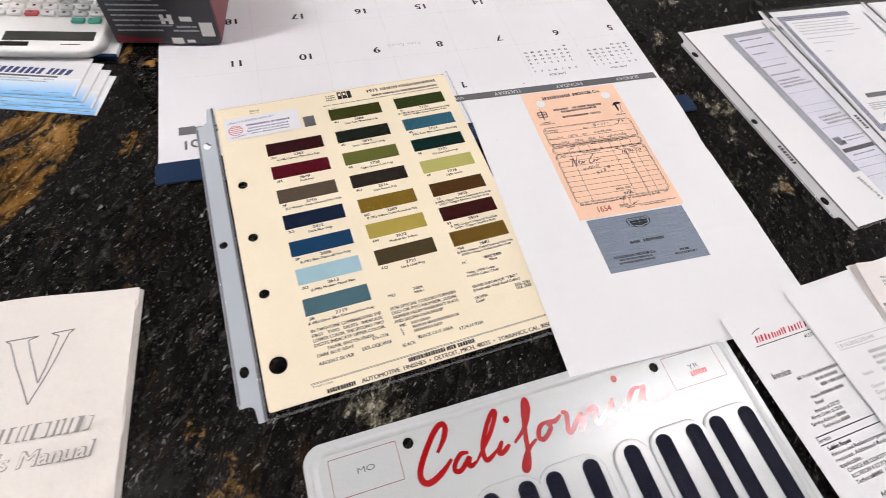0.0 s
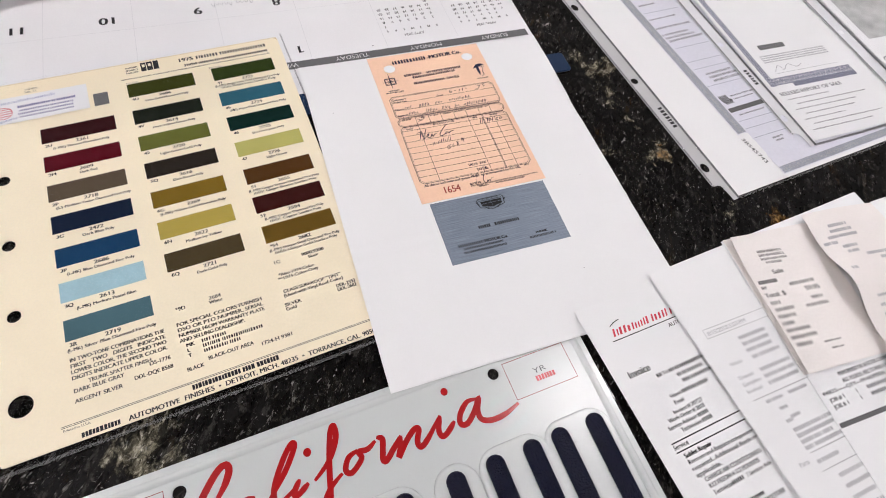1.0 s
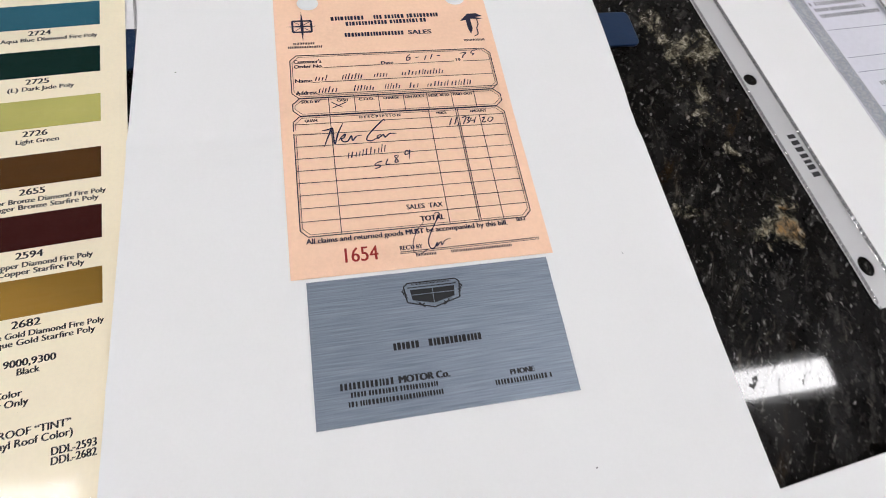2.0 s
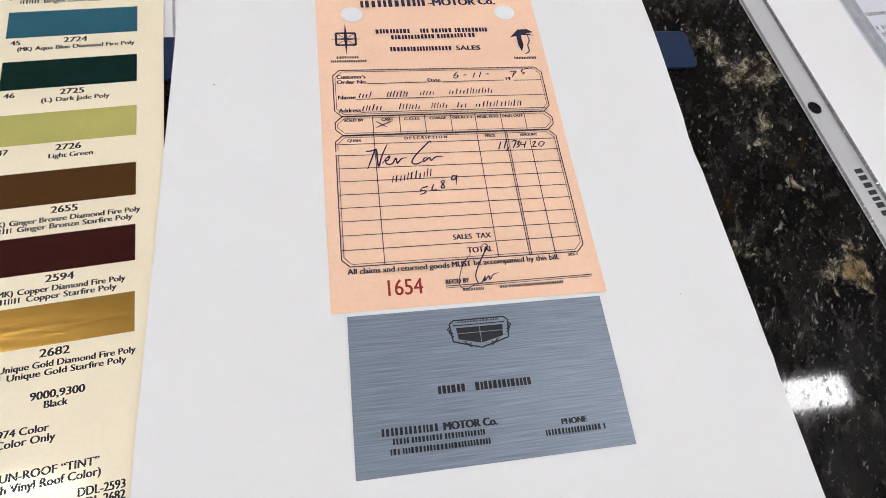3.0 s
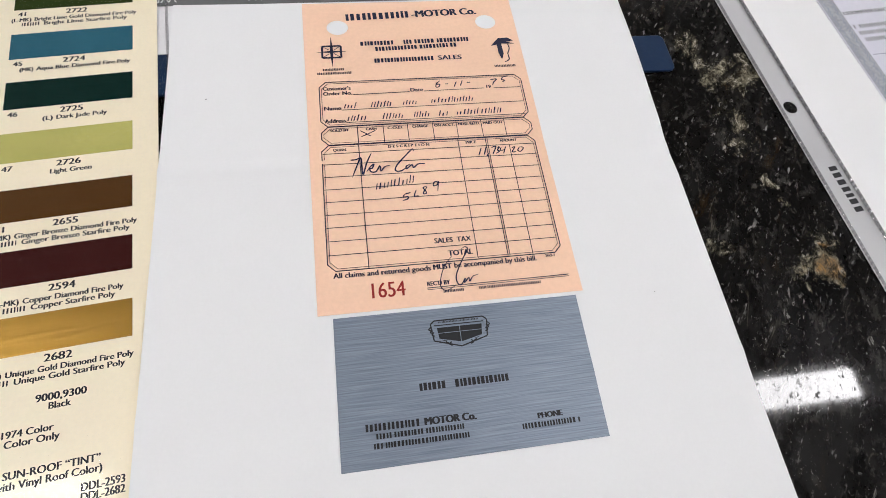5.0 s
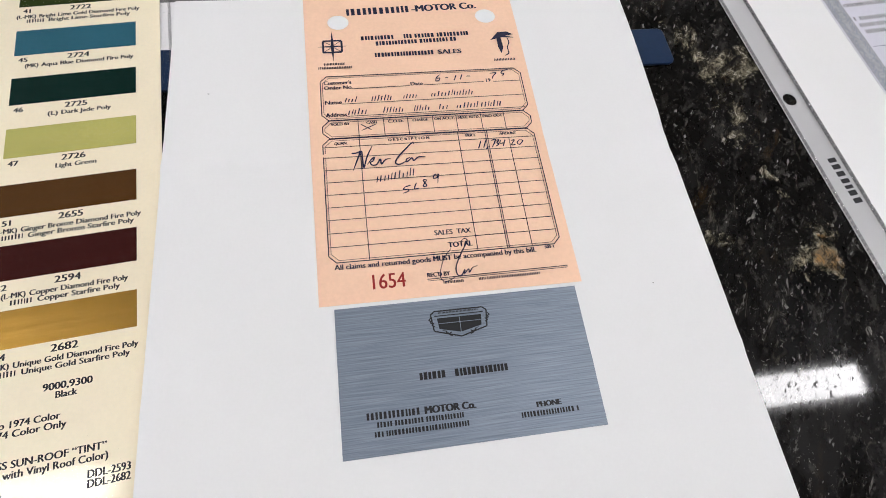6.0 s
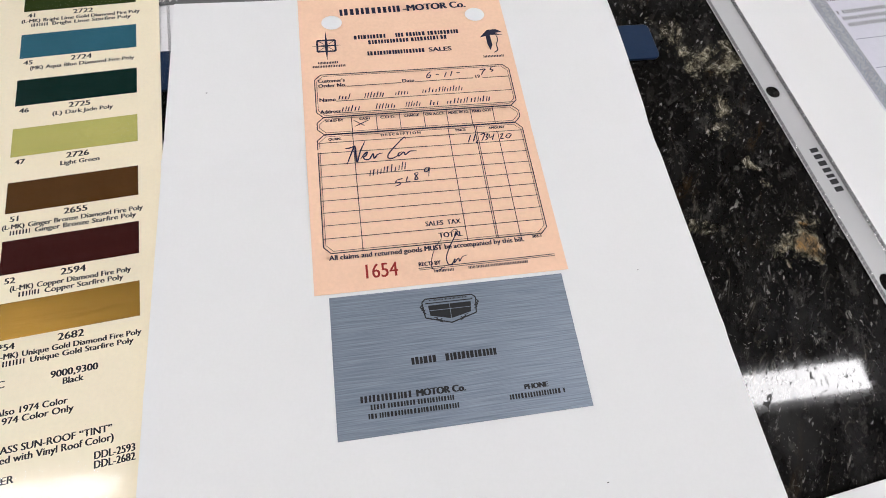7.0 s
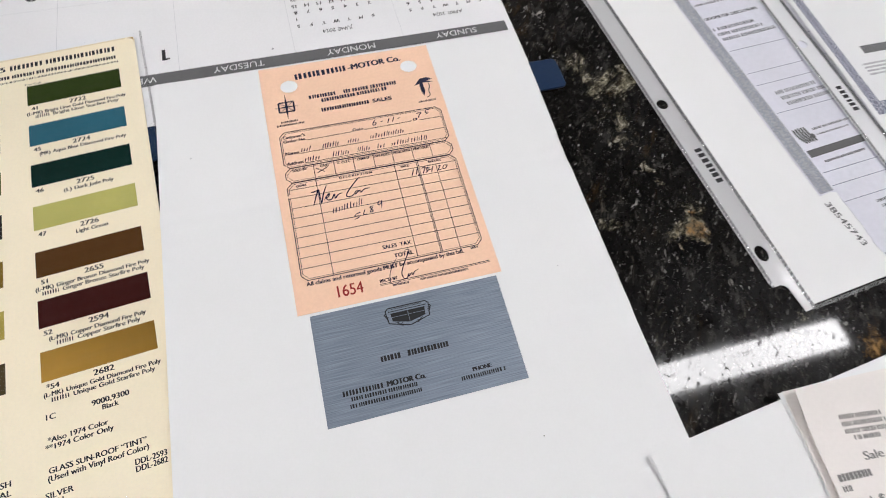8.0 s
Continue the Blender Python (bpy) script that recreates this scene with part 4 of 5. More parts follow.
    written("101,192.3 100.4,193.2 97.2,190.1 93.4,185.9 92.5,183.4 94.5,182.9 97.3,184.4/98.8,185.9 97.2,185.1 97.2,183.8 99.5,185.6 100.1,184.2 102.2,185.8 105.2,185.8", 0.0006)
    # 5L89
    written("95.2,172 94.4,170.8 96.4,170.7 96,169.7 94,169.1/95.2,172 97.6,172.6/100,173.6 98.9,170.9 100.7,170.9/104.5,174.9 102.9,174.5 103.6,173.1 104,171.8 102.7,171.6 103.2,172.9 104.6,174.7", 0.0005)
    written("109.2,176.8 107.8,176.7 107.3,175 108.8,175.4 109.5,177 108.7,172.5", 0.0005)
    # 11,734 20
    written("130.1,192.1 128.5,188.3/132.4,192.5 130.8,188.5/132.9,189.3 131.8,187.5/134.6,191.9 136.6,192.3 134.6,188.5/136.9,191.8 138.1,192 137,190.6 137.7,189.9 136.1,188.8", 0.00052)
    written("138.9,191.9 138.3,190.3 140.4,190.5/140.9,192.1 139.4,188.6/143.4,191.2 144.9,191.6 143.3,189.2 145.2,189.3/147,191.5 145.9,189.9 147,189.2 148.6,191 147,191.5", 0.00045)
    # the initial under the total
    written("114.3,145.8 116,146.8 116.9,145.6 114.6,142.1 112,137.6 110.8,134.5 111.2,131.8 112.6,131.6 114.2,133.8 113.7,132.1 115.6,133.9 115.8,132.5 117.3,134.3 119.5,134.9", 0.00045)
    written("110.3,143.3 107.1,139.6 105,135 104.6,131 106.8,129.7 110.4,131.4", 0.0003)
    ink.lines("handwriting", PEN, ob, "handwriting in dark blue pen")
    ink = layer()
    ink.bars(0.0735, 0.216, 0.0055, 0.0034, 1, 33, 0.34, 0, 0.4, 0.3, 0.55).bars(0.085, 0.216, 0.0095, 0.0034, 1, 34, 0.34, 0, 0.4, 0.3, 0.55).bars(0.099, 0.2165, 0.0065, 0.0034, 1, 35, 0.34, 0, 0.4, 0.3, 0.55).bars(0.1115, 0.2168, 0.0195, 0.0034, 1, 36, 0.34, 0, 0.4, 0.3, 0.55)
    ink.bars(0.0745, 0.2093, 0.0085, 0.0034, 1, 37, 0.34, 0, 0.4, 0.3, 0.55).bars(0.0895, 0.2095, 0.0095, 0.0034, 1, 38, 0.34, 0, 0.4, 0.3, 0.55).bars(0.103, 0.2096, 0.0075, 0.0034, 1, 39, 0.34, 0, 0.4, 0.3, 0.55).bars(0.114, 0.2096, 0.0045, 0.0034, 1, 40, 0.34, 0, 0.4, 0.3, 0.55).bars(0.122, 0.2098, 0.021, 0.0034, 2, 41, 0.34, 0, 0.4, 0.3, 0.55)
    ink.bars(0.0838, 0.175, 0.0175, 0.0042, 2, 42, 0.3, 8, 0.36, 0.35, 0.6)
    ink.lines("handwriting", PEN, ob, "handwritten lines")


def brushed_material():
    """Silver-blue foil card with fine brushed lines along its length."""
    m = material("brushed_foil", lin(140, 155, 172), 0.5, 0.25, spec=0.25)
    nt = m.node_tree
    b = nt.nodes["Principled BSDF"]
    tc = nt.nodes.new("ShaderNodeTexCoord")
    mp = nt.nodes.new("ShaderNodeMapping")
    mp.inputs["Scale"].default_value = (48, 2500, 1)
    n = nt.nodes.new("ShaderNodeTexNoise")
    n.inputs["Scale"].default_value = 1.0
    n.inputs["Detail"].default_value = 3.0
    ramp = nt.nodes.new("ShaderNodeMapRange")
    ramp.inputs["From Min"].default_value, ramp.inputs["From Max"].default_value = 0.3, 0.7
    mix = nt.nodes.new("ShaderNodeMix")
    mix.data_type = "RGBA"
    mix.inputs[6].default_value = lin(104, 114, 128)
    mix.inputs[7].default_value = lin(134, 144, 158)
    bp = nt.nodes.new("ShaderNodeBump")
    bp.inputs["Strength"].default_value, bp.inputs["Distance"].default_value = 0.15, 0.0003
    L = nt.links.new
    L(tc.outputs["Object"], mp.inputs["Vector"])
    L(mp.outputs["Vector"], n.inputs["Vector"])
    L(n.outputs["Fac"], ramp.inputs["Value"])
    L(ramp.outputs["Result"], mix.inputs[0])
    L(mix.outputs[2], b.inputs["Base Color"])
    L(n.outputs["Fac"], bp.inputs["Height"])
    L(bp.outputs["Normal"], b.inputs["Normal"])
    return m


def business_card():
    ox, oy, w, h = 0.0641, 0.0713, 0.0918, 0.0517

    def surf(u, v):
        return sheet_surf(u + ox, v + oy) + 0.0004

    ob = part("business_card", sheet_bm(w, h, surf, 0.0003, 0.006), brushed_material())
    ob.location = (ox, oy, TOP)
    smooth(ob)
    tagged(ob, "silver-blue brushed foil business card with black print", "business card")

    def layer(k=0.0002):
        return Ink(surf, k, (-ox, -oy, 0))

    ink = layer()
    ink.bars(0.0922, 0.0942, 0.0095, 0.0027, 1, 51, 0.72).bars(0.1048, 0.0941, 0.0196, 0.0027, 1, 52, 0.72)
    ink.bars(0.0728, 0.083, 0.0185, 0.0024, 1, 53, 0.6, -0.5).word("MOTOR Co.", 0.0925, 0.0828, 0.0024, width=0.0178, turn=-0.5, bold=0.0005).bars(0.0761, 0.0803, 0.03, 0.0018, 3, 54, 0.62, -0.5).bars(0.0751, 0.0773, 0.033, 0.0018, 3, 55, 0.62, -0.3)
    ink.word("PHONE", 0.1318, 0.0802, 0.0018, width=0.0089, bold=0.0004).bars(0.1259, 0.0773, 0.0211, 0.0018, 2, 56, 0.62)
    ink.lines("print", INK, ob, "black print")
    ink = layer()
    c = 0.1092
    ink.path([(c - 0.0105, 0.1172), (c - 0.009, 0.1184), (c + 0.009, 0.1184), (c + 0.0105, 0.1172), (c + 0.0098, 0.111), (c, 0.1082), (c - 0.0098, 0.111), (c - 0.0105, 0.1172)], 0.0005)
    ink.line(c - 0.0092, 0.1166, c + 0.0092, 0.1166, 0.0004)
    ink.bars(c - 0.0075, 0.1171, 0.015, 0.0009, 2, 57, 0.6)
    for k in range(7):
        for side in (-1, 1):
            q = 0.0104 - 0.00135 * k * (0.35 if k < 3 else 0.85)
            ink.stroke([(c + side * q, 0.1162 - 0.001 * k), (c + side * (q + 0.0009), 0.1153 - 0.001 * k), (c + side * (q - 0.0002), 0.1147 - 0.001 * k)], 0.00045)
    ink.done("crest", INK, ob, "dark shield crest with leaves")
    ink = layer(0.0003)
    ink.poly([(c - 0.0085, 0.1158), (c + 0.0085, 0.1158), (c + 0.008, 0.1115), (c, 0.1096), (c - 0.008, 0.1115)])
    ink.done("crest", INK, ob, "black crest field")
    ink = layer(0.0004)
    ink.path([(c - 0.0085, 0.1158), (c + 0.0085, 0.1158), (c + 0.008, 0.1115), (c, 0.1096), (c - 0.008, 0.1115), (c - 0.0085, 0.1158)], 0.0003).line(c, 0.1158, c, 0.1096, 0.0002).line(c - 0.008, 0.1136, c + 0.008, 0.1136, 0.0002)
    ink.line(c - 0.0085, 0.117, c + 0.0085, 0.117, 0.0006)
    ink.done("crest", material("crest_line", lin(120, 132, 146), 0.4, 0.5), ob)


letter_sheet()
sales_slip()
business_card()


# ---- number plate ----
def number_plate():
    m = on(0.0003, -0.03, 0.0005, 3.3) @ pose(0.0014, 0.0026, 0)
    body = material("reflective_plate", lin(197, 201, 200), 0.21, 0.0, grain=0.05, scale=2500, bump=0.14, bump_scale=520, spec=0.4, stain=0.03)
    navy = material("navy_enamel", lin(11, 14, 39), 0.28, grain=0.1, scale=900, bump=2.2, bump_scale=900, spec=0.34)
    red = material("red_script_ink", lin(166, 18, 21), 0.18, spec=0.55, grain=0.08, scale=500, coat=0.3)
    thing = empty("license_plate", m, "white metal license plate with red script and raised navy characters", "license plate")
    hw, h = 0.158, 0.158
    holes = [ring(s * 0.0923, v, 0.0037, 20) for s in (-1, 1) for v in (-0.015, -h + 0.015)]
    smooth(part("sheet_metal", plate_mesh("sheet_metal", [rounded(-hw, hw, -h, 0, 0.012, 8)] + holes, 0.0008, 0, 0.0002), body, thing, "white coated sheet metal"))
    # pressed rim
    bm = bmesh.new()
    profile = [(0.0, 0.0), (0.0009, 0.0007), (0.0022, 0.0012), (0.0035, 0.0007), (0.0048, 0.0)]
    loops = []
    for inset, z in profile:
        a = 0.0035 + inset
        loops.append([bm.verts.new((x, y, 0.0008 + z)) for x, y in rounded(-hw + a, hw - a, -h + a, -a, 0.012 - a * 0.5, 8)])
    for la, lb in zip(loops, loops[1:]):
        for i in range(len(la)):
            bm.faces.new((la[i], la[(i + 1) % len(la)], lb[(i + 1) % len(la)], lb[i]))
    smooth(part("pressed_rim", bm, body, thing))
    # raised characters on pressed pads
    for u, width, bars in ((0.126, 0.033, 2), (0.083, 0.033, 2), (0.0465, 0.015, 1), (0.003, 0.035, 2), (-0.041, 0.033, 2), (-0.085, 0.033, 2), (-0.129, 0.015, 1)):
        pad = smooth(part("pressed_pad", plate_mesh("pressed_pad", [rounded(u - width / 2 - 0.0048, u + width / 2 + 0.0048, -0.141, -0.0555, 0.012, 8)], 0.0022, 0.0006, 0.0014), body, thing))
        for k in range(bars):
            c = u if bars == 1 else u + (k * 2 - 1) * (width / 2 - 0.0045)
            smooth(part("raised_bar", plate_mesh("raised_bar", [rounded(c - 0.0045, c + 0.0045, -0.1365, -0.0595, 0.0042, 6)], 0.0028, 0.0022, 0.0013), navy, pad, "navy raised bar"))

    def mm(text):
        return [tuple((float(c) - o) / 1000 for c, o in zip(p.split(","), (1.4, 2.6))) for p in text.split()]

    ink = Ink(flat, 0.00095)
    for run, wd in (
            ("-74.5,-23.6 -68.5,-16.8 -65.2,-10.3 -67.1,-7 -72.8,-10.5 -81.6,-20.8 -88,-30.8 -88.2,-37 -83.4,-39.1 -74.1,-35.1 -66.9,-29.6", 3.9),
            ("-55.2,-29 -60.2,-28.5 -65.7,-33.2 -66.6,-37.3 -62.6,-37.6 -55.6,-32 -57.4,-36 -55.6,-37.2 -51.3,-35.4", 3.2),
            ("-51.3,-35.4 -38.1,-22.3 -30.1,-11.1 -31.7,-9.2 -38.8,-17.4 -45.2,-28.3 -46,-36 -42.9,-36.4 -35.8,-32.4", 3.2),
            ("-31.5,-28.4 -36,-34.4 -33.7,-35.6 -27.5,-32", 3.2),
            ("-24.1,-32.2 -14.2,-24.9 -7.4,-14.8 -6.8,-7.6 -9.8,-11.4 -14.6,-27 -18.8,-44.5 -22.3,-50 -23.6,-47.6 -17.6,-39.3 -9.1,-33.9", 3.3),
            ("2.1,-25.3 -3.8,-27.4 -7,-33 -4.1,-35.5 2.9,-30.4 2.4,-26.4 7.5,-26.8 13,-24", 3.2),
            ("14,-22.5 17,-24.5 15.5,-30 14,-35 15.5,-36.5 20,-33 27.5,-26.5", 3.4),
            ("27.5,-26.5 25.5,-32 23,-37 29,-31 36,-26 38.5,-27 35.5,-33 36.5,-36.5 42,-33.5 53,-24", 3.4),
            ("53,-24 49.5,-31 50,-35.5 54,-34.5 60,-30", 3.4),
            ("77,-22.5 71,-22.5 64.5,-28 63,-33 67,-34 74,-28.5 79,-22.5 75.5,-29.5 76,-35 82,-37.5 91,-37 101,-34", 3.4)):
        ink.stroke(mm(run), wd / 1000, True, 0.5)
    for u, v in ((-0.0256, -0.0191), (0.0592, -0.0145)):
        ink.disc(u, v, 0.0022, 0.0024)
    ink.done("script_lettering", red, thing, "red script word California")
    for s, word in ((-1, "MO"), (1, "YR")):
        ink = Ink(flat, 0.00095)
        a, b = sorted((s * 0.0999, s * 0.1432))
        ink.outline(a, -0.0349, b, -0.0113, 0.0004)
        ink.done("sticker_frame", material("thin_red_ink", lin(132, 52, 56), 0.3), thing, "thin red frame")
        ink = Ink(flat, 0.00095)
        ink.word(word, (a + b) / 2, -0.0238, 0.0034, align="C", stretch=1.5)
        ink.done("frame_letters", SOFTINK, thing)
    ink = Ink(flat, 0.00095)
    ink.bars(0.117, -0.0288, 0.0135, 0.0034, 1, 61, 0.8)
    ink.done("small_red_print", material("faded_red_ink", lin(188, 62, 66), 0.3), thing, "faded red print")


number_plate()


# ---- invoices and receipts ----
def curl(amount, phase, lift=0.0):
    """A nearly flat sheet whose long left edge stands up a little."""
    def surf(u, v):
        return amount * (0.6 + 0.4 * math.sin(u * 37 + phase) * math.cos(v * 21 + phase * 2)) + lift * max(0.0, 1 - u / 0.03) ** 2
    return surf


def body_text(ink, u, v, rows, width, cap, lead, seed):
    rnd = random.Random(seed)
    for k in range(rows):
        ink.bars(u, v - k * lead, width * rnd.uniform(0.55, 1.0), cap, rnd.randint(2, 5), seed * 50 + k, 0.6)
    return ink


def page(name, label, m, w, h, mat, surf, category="paper", group=""):
    """A sheet hung from its top left corner."""
    ob = part(name, sheet_bm(w, h, surf, 0.00014, 0.008, 0.0, -h), mat)
    ob.matrix_world = m
    smooth(ob)
    return tagged(ob, label, category, group)


def invoice_one():
    surf = curl(0.0006, 0.4, 0.0016)
    ob = page("invoice", "white printed repair invoice with a red script heading", on(0.0036, 0.131, 0.0158, 5.7), SW, SH, WHITE, surf, "invoice", "shop papers")
    ink = Ink(surf, 0.0002, (0, 0, -1.2))
    ink.bars(0.0172, -0.0248, 0.05, 0.0052, 3, 71, 0.5, 0.0, 0.5, 0.3, 0.3)
    ink.done("heading", material("heading_red", lin(206, 60, 76), 0.6), ob, "red heading")
    ink = Ink(surf, 0.0002, (0, 0, -1.2))
    ink.weight = 0.0001
    ink.rect(0.0145, -0.0277, 0.067, -0.0271)
    ink.stroke([(0.0178, -0.0178), (0.022, -0.0158), (0.0275, -0.0148)], 0.0006)
    ink.word("AUTO", 0.0578, -0.0325, 0.0027)
    ink.word("Invoice", 0.0115, -0.0525, 0.0045, width=0.0168, bold=0.0003)
    ink.word("Bill To", 0.0295, -0.0585, 0.0025, width=0.0088).bars(0.0395, -0.0585, 0.03, 0.0025, 3, 72)
    ink.bars(0.0432, -0.0629, 0.021, 0.0025, 3, 73).bars(0.0445, -0.0672, 0.024, 0.0025, 3, 74)
    ink.word("Home", 0.0302, -0.0728, 0.0025, width=0.0082).bars(0.0398, -0.0728, 0.0215, 0.0025, 2, 75)
    ink.word("Email", 0.0305, -0.0771, 0.0025, width=0.0075)
    ink.word("Invoice # 20727", 0.0262, -0.0818, 0.0025, width=0.0232).word("Work Order # 2818", 0.02, -0.0852, 0.0025, width=0.0285)
    ink.word("Service Advisor", 0.0172, -0.089, 0.0025, width=0.022).bars(0.0405, -0.089, 0.0085, 0.0025, 1, 76)
    ink.word("Technician", 0.0247, -0.0926, 0.0025, width=0.0152).bars(0.0415, -0.0926, 0.008, 0.0025, 1, 77)
    ink.rect(0.0135, -0.0962, 0.19, -0.0955).rect(0.0135, -0.1017, 0.19, -0.101)
    ink.word("Service", 0.0132, -0.0997, 0.0028, width=0.0115)
    ink.word("Sublet Repair", 0.0172, -0.1058, 0.0026, width=0.021, bold=0.0004)
    for k, (text, u) in enumerate((("Remove and Replace components as", 0.0172), ("required. Additional fluids may be re", 0.0172), ("applicable.", 0.0175), ("CHARGE AIR CONDITIONING", 0.0212), ("R12 FREON 4 1/2 POUNDS", 0.0215))):
        ink.word(text, u, -0.1096 - k * 0.0039, 0.0025, width=len(text) * 0.00178 if k != 3 else 0.0445)
    ink.word("Technician", 0.0218, -0.1292, 0.0025).bars(0.0365, -0.1292, 0.009, 0.0025, 1, 79).word("/ Service Adv", 0.0475, -0.1292, 0.0025)
    ink.word("Adjustment", 0.033, -0.1405, 0.0027, bold=0.0003).word("AIR FUEL MIXTURE", 0.034, -0.1446, 0.0025).word("IDLE SPEED", 0.035, -0.1487, 0.0025)
    ink.lines("print", INK, ob)


def invoice_two():
    surf = curl(0.0008, 1.7, 0.0014)
    page("invoice", "blank edge of a white invoice under another", on(0.0042, 0.1955, 0.0262, 5.75), SW, SH, WHITE, curl(0.0006, 0.9, 0.0008), "invoice", "shop papers")
    ob = page("invoice", "white invoice with faded grey print", on(0.0046, 0.1961, 0.0268, 5.5), SW, SH, WHITE, surf, "invoice", "shop papers")
    ink = Ink(surf, 0.0002, (0, 0, -3.0))
    ink.outline(0.0135, -0.0548, 0.07, -0.0485, 0.0003).word("8/15/2018 5:03 PM", 0.0155, -0.0533, 0.0028, width=0.033)
    for k in range(3):
        ink.bars(0.0355, -0.0628 - 0.0046 * k, 0.024 - 0.001 * k, 0.0027, 2, 78 + k, 0.62)
    ink.bars(0.0365, -0.077, 0.024, 0.0027, 3, 82).word("Vehicle", 0.0172, -0.0762, 0.0025)
    for k, text in enumerate(("Created", "Complete", "Invoiced")):
        ink.word(text, 0.0172, -0.0858 - 0.0047 * k, 0.0026).bars(0.0362, -0.0858 - 0.0047 * k, 0.026, 0.0026, 3, 84 + k)
    ink.rect(0.018, -0.1, 0.12, -0.0996)
    ink.bars(0.026, -0.1045, 0.014, 0.0022, 2, 87).bars(0.045, -0.1045, 0.016, 0.0022, 2, 88).bars(0.032, -0.111, 0.007, 0.0022, 1, 89).bars(0.036, -0.1175, 0.008, 0.0022, 1, 90).bars(0.031, -0.119, 0.006, 0.0022, 1, 86)
    body_text(ink, 0.0318, -0.1252, 4, 0.042, 0.0025, 0.0038, 10)
    ink.rect(0.033, -0.1388, 0.12, -0.1384)
    ink.word("Parts", 0.0205, -0.1432, 0.0027).bars(0.034, -0.1455, 0.018, 0.0024, 2, 91).rect(0.033, -0.15, 0.12, -0.1496)
    body_text(ink, 0.042, -0.1565, 6, 0.05, 0.0024, 0.0065, 12)
    ink.lines("print", FAINT, ob, "faded grey print")


def service_page():
    surf = curl(0.0006, 2.9)
    ob = page("service_sheet", "white service sheet with black print under the receipts", on(0.0055, 0.2655, 0.0362, -0.5), SW, SH, WHITE, surf, "invoice", "shop papers")
    ink = Ink(surf, 0.0002)
    ink.weight = 0.0002
    for k, text in enumerate(("PERFORMED OIL & FILTER CHANGE", "ALL FLUIDS, BELTS AND HOSES")):
        ink.word(text, 0.0225, -0.1122 - k * 0.0045, 0.0026, width=0.047)
    ink.word("PARTS------QTY---FP-NUMBER------", 0.0028, -0.1205, 0.0024, width=0.062)
    for k in range(2):
        ink.word("JOB # 1", 0.0048, -0.1252 - k * 0.0045, 0.0025, width=0.012).word("1", 0.027, -0.1252 - k * 0.0045, 0.0025).bars(0.037, -0.1252 - k * 0.0045, 0.02, 0.0025, 1, 95 + k)
    body_text(ink, 0.036, -0.148, 9, 0.06, 0.0024, 0.0046, 13)
    ink.word("PARTS---QTY", 0.005, -0.196, 0.0024).word("JOB # 1", 0.006, -0.2005, 0.0025)
    ink.lines("print", SOFTINK, ob)
    ink = Ink(surf, 0.00018)
    ink.rect(0.0008, -0.1408, 0.2, -0.1378)
    ink.done("shaded_bar", GREY, ob)


def slip(name, label, m, w, h, surf, mat=None):
    return page(name, label, m, w, h, mat or THERMAL, surf, "receipt", "shop receipts")


def sale_receipt():
    def surf(u, v):
        return 0.001 + 0.0024 * max(0.0, 1 + v / 0.035) ** 2 * (1 - 0.3 * u / 0.075) + 0.0007 * math.sin(u * 40) + 0.0004 * math.sin(v * 60) + 0.0014 * max(0.0, 1 - u / 0.02) ** 2

    slip("receipt", "blank edge of a till receipt under another", on(0.0063, 0.2672, 0.0365, -2.6), 0.0755, 0.105, lambda u, v: 0.0004 + 0.0004 * math.sin(u * 40))
    ob = slip("receipt", "warm white thermal till receipt with a sale total", on(0.0068, 0.2698, 0.0355, -3.3), 0.0755, 0.1045, surf)
    ink = Ink(surf, 0.0003)
    for k, wd in enumerate((0.021, 0.022, 0.023, 0.013)):
        ink.bars(0.0165 + (0.003 if k == 3 else 0), -0.0155 - k * 0.0031, wd, 0.002, 3, 101 + k, 0.5, -4, pitch=0.5)
    ink.lines("shop_line", TILLINK, ob)
    ink = Ink(surf, 0.0003, (0, 0, -1.5))
    ink.weight = 0.0003
    ink.word("Sale", 0.0205, -0.0328, 0.0034, width=0.0095).word("Total: $", 0.0035, -0.0495, 0.0034, width=0.0178).word("59.95", 0.0382, -0.0498, 0.0036, width=0.0125)
    ink.bars(0.0042, -0.039, 0.0165, 0.003, 1, 105, 0.88).bars(0.0042, -0.043, 0.005, 0.0024, 1, 106).bars(0.0285, -0.0438, 0.0215, 0.0028, 3, 107, 0.6)
    for k, (a, wd, c, we) in enumerate(((0.0045, 0.009, 0.039, 0.01), (0.0055, 0.016, 0.0312, 0.019), (0.0042, 0.0155, 0, 0), (0.0042, 0.0105, 0, 0), (0.0045, 0.02, 0, 0), (0.0048, 0.023, 0, 0), (0.006, 0.0145, 0, 0))):
        v = -0.0552 - k * 0.0052
        ink.bars(a, v, wd, 0.0028, 2, 110 + k, 0.5, pitch=0.5)
        if c:
            ink.bars(c, v - 0.0012, we, 0.0026, 2, 120 + k, 0.5, pitch=0.5)
    ink.bars(0.028, -0.0875, 0.014, 0.0014, 2, 131).bars(0.031, -0.0925, 0.01, 0.0014, 2, 132)
    ink.lines("print", TILLINK, ob)


